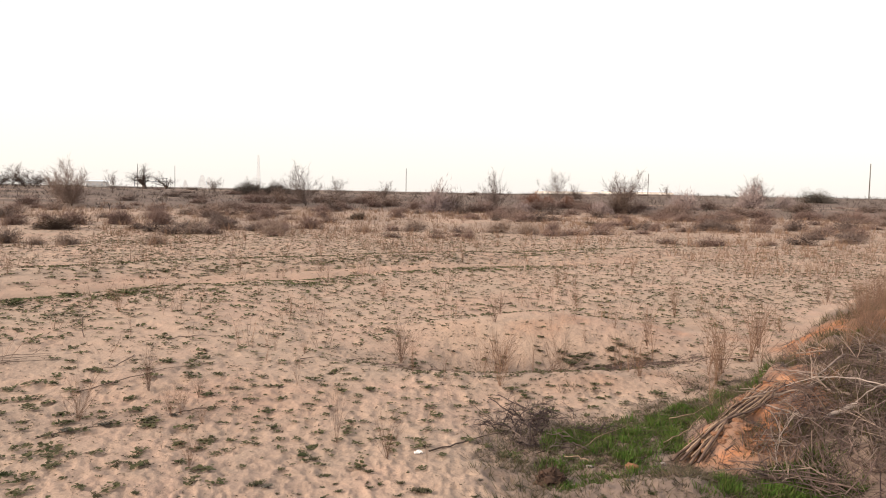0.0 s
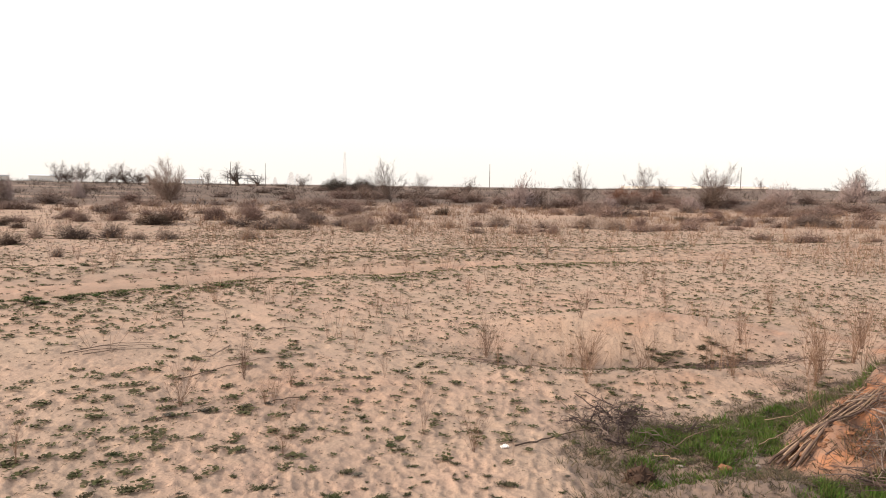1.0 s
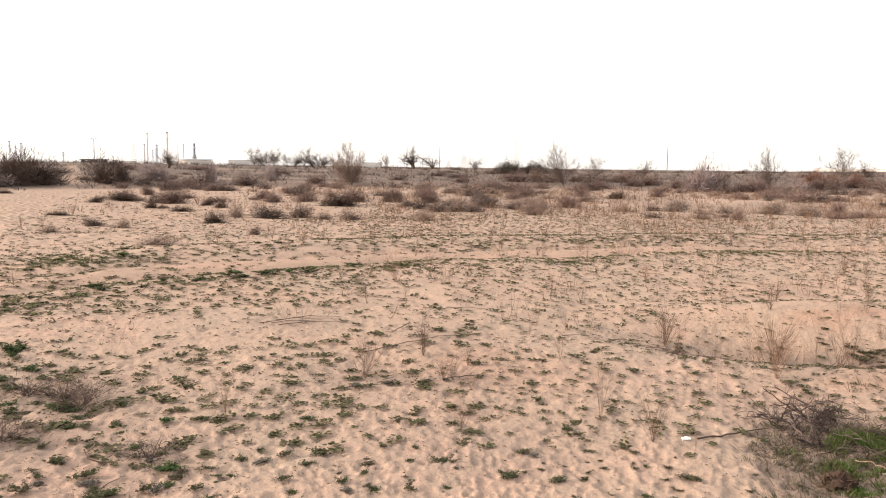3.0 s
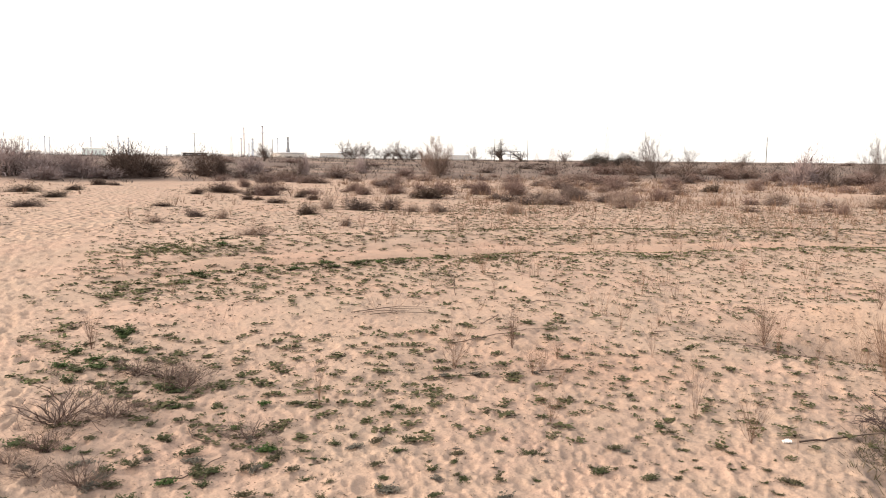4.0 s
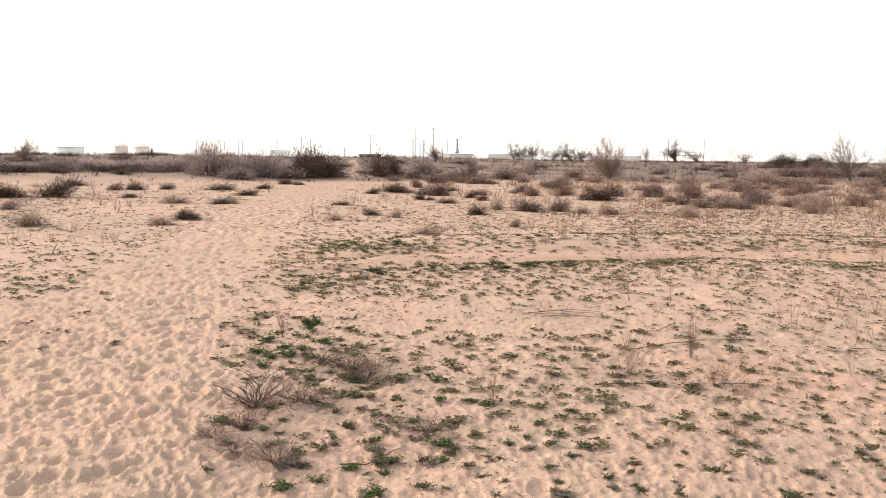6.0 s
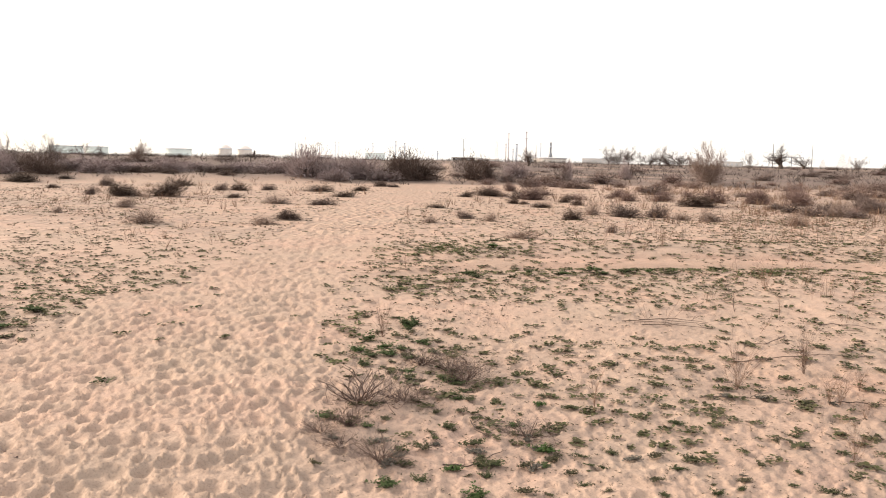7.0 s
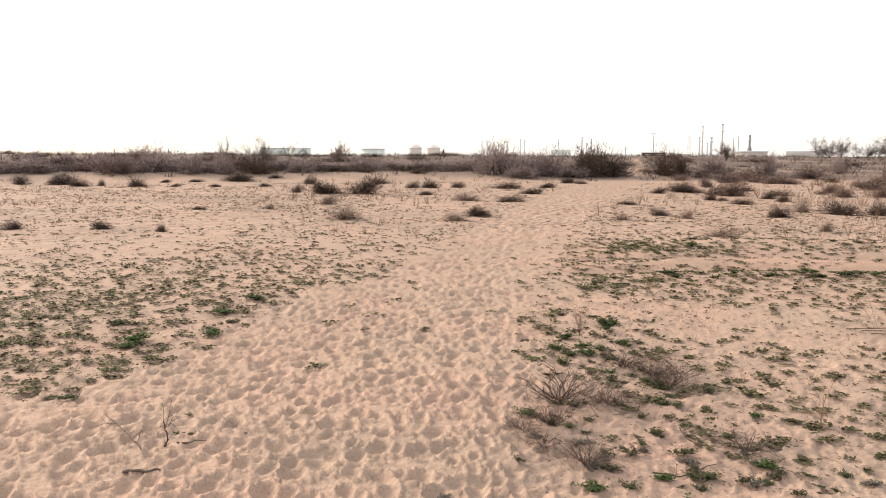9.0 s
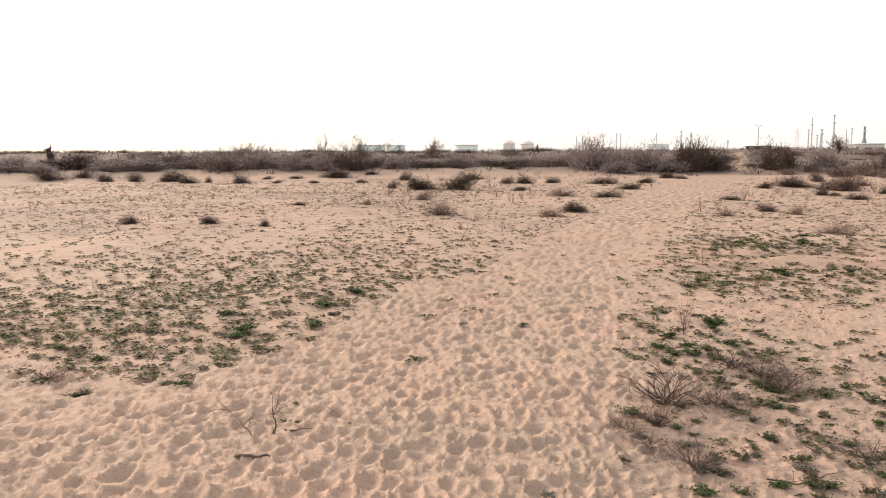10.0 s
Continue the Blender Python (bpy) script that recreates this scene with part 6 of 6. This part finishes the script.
for k, pts in enumerate([[(-5.06, 6.47, 0.03), (-4.9, 6.6, 0.04), (-4.66, 6.82, 0.03)], [(-5.2, 6.45, 0.02), (-4.9, 6.7, 0.05), (-4.5, 6.95, 0.03)], [(-5.1, 6.62, 0.02), (-4.8, 6.8, 0.06), (-4.55, 7.05, 0.02)], [(-4.95, 6.45, 0.02), (-4.75, 6.65, 0.03), (-4.4, 6.85, 0.02)], [(-3.43, 2.46, 0.01), (-3.34, 2.57, 0.015), (-3.39, 2.88, 0.01)], [(-1.95, 3.1, 0.01), (-1.75, 3.15, 0.015), (-1.6, 3.2, 0.01)], [(-3.9, 3.1, 0.02), (-3.75, 3.0, 0.03), (-3.62, 3.0, 0.01)]]):
    dead_branch(pts, 0.0045, 170 + k, 2, MAT_DARKTWIG, "dark dead twig in a low tangle on sand", DK, 0.12)
dead_branch([(-4.9, 0.25, -0.01), (-4.9, 0.26, 0.08), (-4.91, 0.25, 0.14)], 0.005, 180, 4, MAT_DARKTWIG, "dark broken stump of a sapling in sand", DK, 0.15)
dead_branch([(-4.87, 0.13, 0.0), (-5.1, 0.08, 0.05), (-5.4, -0.03, 0.07)], 0.004, 181, 3, MAT_DARKTWIG, "dark twig leaning out of sand", DK, 0.12)
dead_branch([(-4.9, 0.31, 0.0), (-4.86, 0.38, 0.02), (-4.82, 0.46, 0.02)], 0.005, 182, 1, MAT_DARKTWIG, "dark twig lying beside a broken stump", DK, 0.08)
dead_branch([(-4.91, 0.7, 0.0), (-5.05, 0.66, 0.03), (-5.21, 0.61, 0.05)], 0.006, 183, 1, MAT_DEADWOOD, "thin dry twig half buried in sand", DK, 0.08)
dead_branch([(-4.61, 0.01, 0.005), (-4.55, 0.11, 0.008), (-4.55, 0.21, 0.005)], 0.01, 184, 0, MAT_TWIG, "short stick half buried in trodden sand", DK)


def clod(x, y, s, seed, mat, name, label):
    bm = bmesh.new()
    bmesh.ops.create_icosphere(bm, subdivisions=3, radius=1)
    for v in bm.verts:
        k = 1 + 0.4 * noise.noise(v.co * 1.3 + Vector((seed, 0, 0))) + 0.3 * noise.noise(v.co * 3.5 + Vector((0, seed, 0)))
        v.co = Vector((v.co.x * k, v.co.y * k * 0.8, v.co.z * k * 0.45)) * s
    me = bpy.data.meshes.new(name)
    bm.to_mesh(me), bm.free()
    me.materials.append(mat)
    ob = new(name, me)
    ob.location = (x, y, on_ground(x, y) + 0.25 * s)
    return tagged(ob, label, "clod", "clods of the bank")


for k in range(44):
    x, y = r2.normal(1.36, 0.16), r2.normal(5.0, 0.14)
    clod(x, y, r2.uniform(0.008, 0.034), 80 + k, MAT_CLAY, "clay_clod", "crumbled orange clay clod on the torn bank")
for k in range(34):
    s, u = r2.uniform(-0.1, 0.8), r2.uniform(-0.3, 3.0)
    clod(1.15 + 0.47 * u + 0.88 * s, 5.1 + 0.88 * u - 0.47 * s, r2.uniform(0.012, 0.045), k, MAT_CLAY, "clay_clod", "orange clay clod on the bank")
root = clod(0.09, 4.46, 0.085, 60, MAT_ROOT, "root_clump", "dug-out brown root clump in grass")
root.scale = (1.0, 1.0, 1.7)
p = unit(r2.normal(0, 1, (110, 3)) * [1, 0.8, 0.7] + [0, 0, 0.2]) * [0.07, 0.055, 0.035]
way = unit(p) + r2.normal(0, 0.8, (110, 3))
v, f = tubes(p, p + unit(way) * r2.uniform(0.015, 0.05, 110)[:, None], 0.004, 0.0015, 4)
part("root", mesh_from("root", v, [f], MAT_ROOT), root)
clod(0.61, 4.75, 0.04, 61, MAT_CLAY, "clay_clod", "pale orange clod in green grass")
clod(0.35, 4.75, 0.02, 62, MAT_CONCRETE, "stone", "grey stone lying in green grass")
clod(0.82, 4.88, 0.02, 63, MAT_CONCRETE, "stone", "grey stone lying in green grass")

bm = bmesh.new()
bmesh.ops.create_grid(bm, x_segments=8, y_segments=6, size=0.5)
for v in bm.verts:
    v.co = Vector((v.co.x * 0.05, v.co.y * 0.032, 0.014 + 0.010 * noise.noise(v.co * 5.0) + 0.01 * noise.noise(v.co * 11.0)))
bmesh.ops.solidify(bm, geom=bm.faces[:], thickness=0.006)
me = bpy.data.meshes.new("paper_scrap")
bm.to_mesh(me), bm.free()
me.materials.append(MAT_PAPER)
ob = new("paper_scrap", me)
top = max(on_ground(-0.73 + dx, 4.84 + dy) for dx in (-0.02, 0, 0.02) for dy in (-0.015, 0, 0.015))
ob.location, ob.rotation_euler = (-0.73, 4.84, top), (0.1, -0.05, 0.4)
tagged(ob, "small crumpled white paper scrap on sand", "litter")

# grass, straw and twigs on and before the bank
GRASS = [(1.28, 5.5, 0.26, 0.06), (1.02, 5.24, 0.2, 0.06), (1.52, 5.78, 0.25, 0.08), (1.55, 4.6, 0.25, 0.06), (1.3, 4.45, 0.3, 0.1), (1.65, 4.45, 0.25, 0.1), (1.82, 6.6, 0.3, 0.14), (1.5, 6.2, 0.36, 0.15), (1.2, 5.9, 0.34, 0.13), (0.9, 5.65, 0.36, 0.14), (0.8, 5.35, 0.3, 0.11), (0.5, 5.2, 0.32, 0.13), (0.42, 4.95, 0.25, 0.09),
         (0.2, 4.78, 0.2, 0.08), (0.3, 5.3, 0.2, 0.1), (1.05, 4.4, 0.2, 0.08), (1.5, 4.4, 0.3, 0.1), (0.35, 5.45, 0.25, 0.07), (0.75, 4.98, 0.25, 0.07), (0.3, 4.5, 0.2, 0.06), (2.3, 5.0, 0.2, 0.1), (2.9, 6.3, 0.4, 0.2), (3.6, 7.6, 0.5, 0.25)]
TUFTS = [(0.2, 4.4, 0.1, 0.06), (-0.05, 4.95, 0.1, 0.05), (0.65, 4.66, 0.15, 0.05), (0.12, 5.15, 0.2, 0.08)]
gx, gy = [], []
for x, y, a, b in GRASS + TUFTS:
    n = int(6500 * a * b * 3)
    k, q = np.sqrt(rng.random(n)), rng.uniform(0, 2 * math.pi, n)
    turn = math.radians(35)
    px, py = k * np.cos(q) * a * 1.1, k * np.sin(q) * b * 1.5
    gx.append(x + px * math.cos(turn) - py * math.sin(turn)), gy.append(y + px * math.sin(turn) + py * math.cos(turn))
gx, gy = np.concatenate(gx), np.concatenate(gy)
keep = waves(gx, gy, 0.12, 71) + 0.7 * waves(gx, gy, 0.35, 72) > 0.22 - 0.5 * rng.random(len(gx))
gx, gy = gx[keep], gy[keep]
v, f = blades(gx, gy, field(gx, gy), rng.uniform(0.015, 0.035, len(gx)) + 0.045 * np.clip(waves(gx, gy, 0.1, 74), 0, 1), np.full(len(gx), 0.022), 0.0032, 4, rng, 1.0)
stuff("green_grass", v, f, MAT_GRASS, "short bright green grass below the clay bank", "grass")


def bank_chance(x, y):
    s = bank_side(x, y)
    bare_clay = np.clip(sum(bump(x, y, cx, cy, r, r, 0, 1.0) for cx, cy, r in CLAY), 0, 1)
    return (1 - 0.9 * bare_clay) * np.maximum(0.5 * smooth(0.1, 0.7, s) * (s < 3.5), 0.9 * littered(x, y)) * (0.35 + 0.65 * smooth(-0.3, 0.4, waves(x, y, 0.5, 73)))


x = np.concatenate([rng.uniform(0.8, 7.0, 9000), rng.uniform(-0.8, 3.4, 11000)])
y = np.concatenate([rng.uniform(4.2, 12, 9000), rng.uniform(3.6, 7.2, 11000)])
keep = rng.random(20000) < bank_chance(x, y)
x, y = x[keep], y[keep]
v, f = blades(x, y, field(x, y), np.where(bank_side(x, y) > 0.1, 1.0, 0.45) * rng.uniform(0.03, 0.13, len(x)), rng.uniform(0.04, 0.10, len(x)), 0.0026, 6, rng, 0.8)
stuff("bank_straw", v, f, MAT_STRAW, "dry straw-coloured grass covering the clay bank", "dry grass")


def olive_chance(x, y):
    s = bank_side(x, y)
    bare_clay = np.clip(sum(bump(x, y, cx, cy, r, r, 0, 1.0) for cx, cy, r in CLAY), 0, 1)
    slope = np.maximum(smooth(0.2, 0.5, s), (x > 1.45) * (y < 4.95) * 1.0) * (s < 4.5) * smooth(-0.2, 0.3, waves(x, y, 0.6, 81) + 0.5 * waves(x, y, 0.2, 82)) * (1 - 0.7 * (y > 5.2) * (y < 6.6) * (s < 1.6))
    return (1 - bare_clay) * np.maximum(0.8 * slope, 0.3 * littered(x, y) * smooth(-0.1, 0.4, waves(x, y, 0.3, 83)))


x, y = np.concatenate([rng.uniform(-0.6, 6.5, 16000), rng.uniform(1.4, 3.2, 6000)]), np.concatenate([rng.uniform(3.8, 11, 16000), rng.uniform(3.8, 5.7, 6000)])
keep = rng.random(22000) < olive_chance(x, y)
x, y = x[keep], y[keep]
v, f = blades(x, y, field(x, y), np.where(bank_side(x, y) > 0.2, 1.0, 0.5) * rng.uniform(0.04, 0.12, len(x)), rng.uniform(0.03, 0.06, len(x)), 0.0028, 7, rng, 0.8)
stuff("olive_grass", v, f, MAT_OLIVE, "olive half-dry grass growing over the clay bank", "grass")
n = 11000
in_heap = rng.random(n) < 0.25
s, u = np.where(in_heap, rng.uniform(0.35, 2.0, n), rng.uniform(-1.2, 1.8, n)), np.where(in_heap, rng.uniform(-0.5, 1.8, n), rng.uniform(-0.8, 4.0, n))
x, y = 1.15 + 0.47 * u + 0.88 * s, 5.1 + 0.88 * u - 0.47 * s
heap = (s > 0.35) & (u > -0.5) & (u < 1.9)
a, ln = rng.uniform(0, 6.28, n), np.where(heap, rng.uniform(0.06, 0.3, n), rng.uniform(0.03, 0.11, n))
x2, y2 = x + np.cos(a) * ln, y + np.sin(a) * ln
p = np.stack([x, y, field(x, y) + rng.uniform(0, 1, n) * np.where(heap, 0.08, 0.02)], -1)
q = np.stack([x2, y2, field(x2, y2) + rng.uniform(0, 1, n) * np.where(heap, 0.12, 0.03)], -1)
clear = np.clip(sum(bump(x, y, cx, cy, r, r, 0, 1.0) for cx, cy, r in CLAY), 0, 1)
keep = ((bank_side(x, y) > 0.1) & (rng.random(n) > 0.8 * clear) & (waves(x, y, 0.4, 77) + 0.5 * waves(x, y, 0.15, 78) > -0.25)) | (rng.random(n) < 0.8 * littered(x, y))
m = 900
hx, hy, ha, hl = rng.normal(0.3, 0.75, m), rng.normal(7.8, 0.12, m), rng.normal(0.1, 0.6, m), rng.uniform(0.05, 0.25, m)
hx2, hy2 = hx + np.cos(ha) * hl, hy + 0.14 * (hx - 0.3) + np.sin(ha) * hl
hy = hy + 0.14 * (hx - 0.3)
p = np.concatenate([p, np.stack([hx, hy, field(hx, hy) + 0.008], -1)])
q = np.concatenate([q, np.stack([hx2, hy2, field(hx2, hy2) + rng.uniform(0.005, 0.05, m)], -1)])
keep = np.concatenate([keep, np.ones(m, bool)])
v, f = tubes(p[keep], q[keep], 0.0013 + 0.005 * rng.random(keep.sum()) ** 3, 0.001)
stuff("brush_twigs", v, [f], MAT_TWIGS, "tangled thin grey twigs of a brush pile on the bank", "twigs")
for x, y, h in ((3.9, 8.6, 0.5), (4.1, 9.1, 0.55), (3.8, 8.9, 0.5), (4.3, 9.6, 0.6), (3.5, 8.2, 0.4), (4.5, 9.9, 0.5), (2.44, 6.08, 0.45), (2.59, 6.1, 0.5), (2.7, 6.4, 0.5), (3.0, 7.0, 0.55), (2.9, 6.6, 0.45), (3.2, 7.4, 0.6), (3.4, 8.0, 0.6), (2.75, 6.1, 0.4), (3.7, 8.7, 0.6), (3.1, 7.0, 0.5), (3.6, 8.1, 0.55), (4.2, 9.6, 0.6)):
    set_stalk(BUSHY_KINDS, x, y, h, "upright reddish dry stalks on top of the bank", "stalks on the bank")
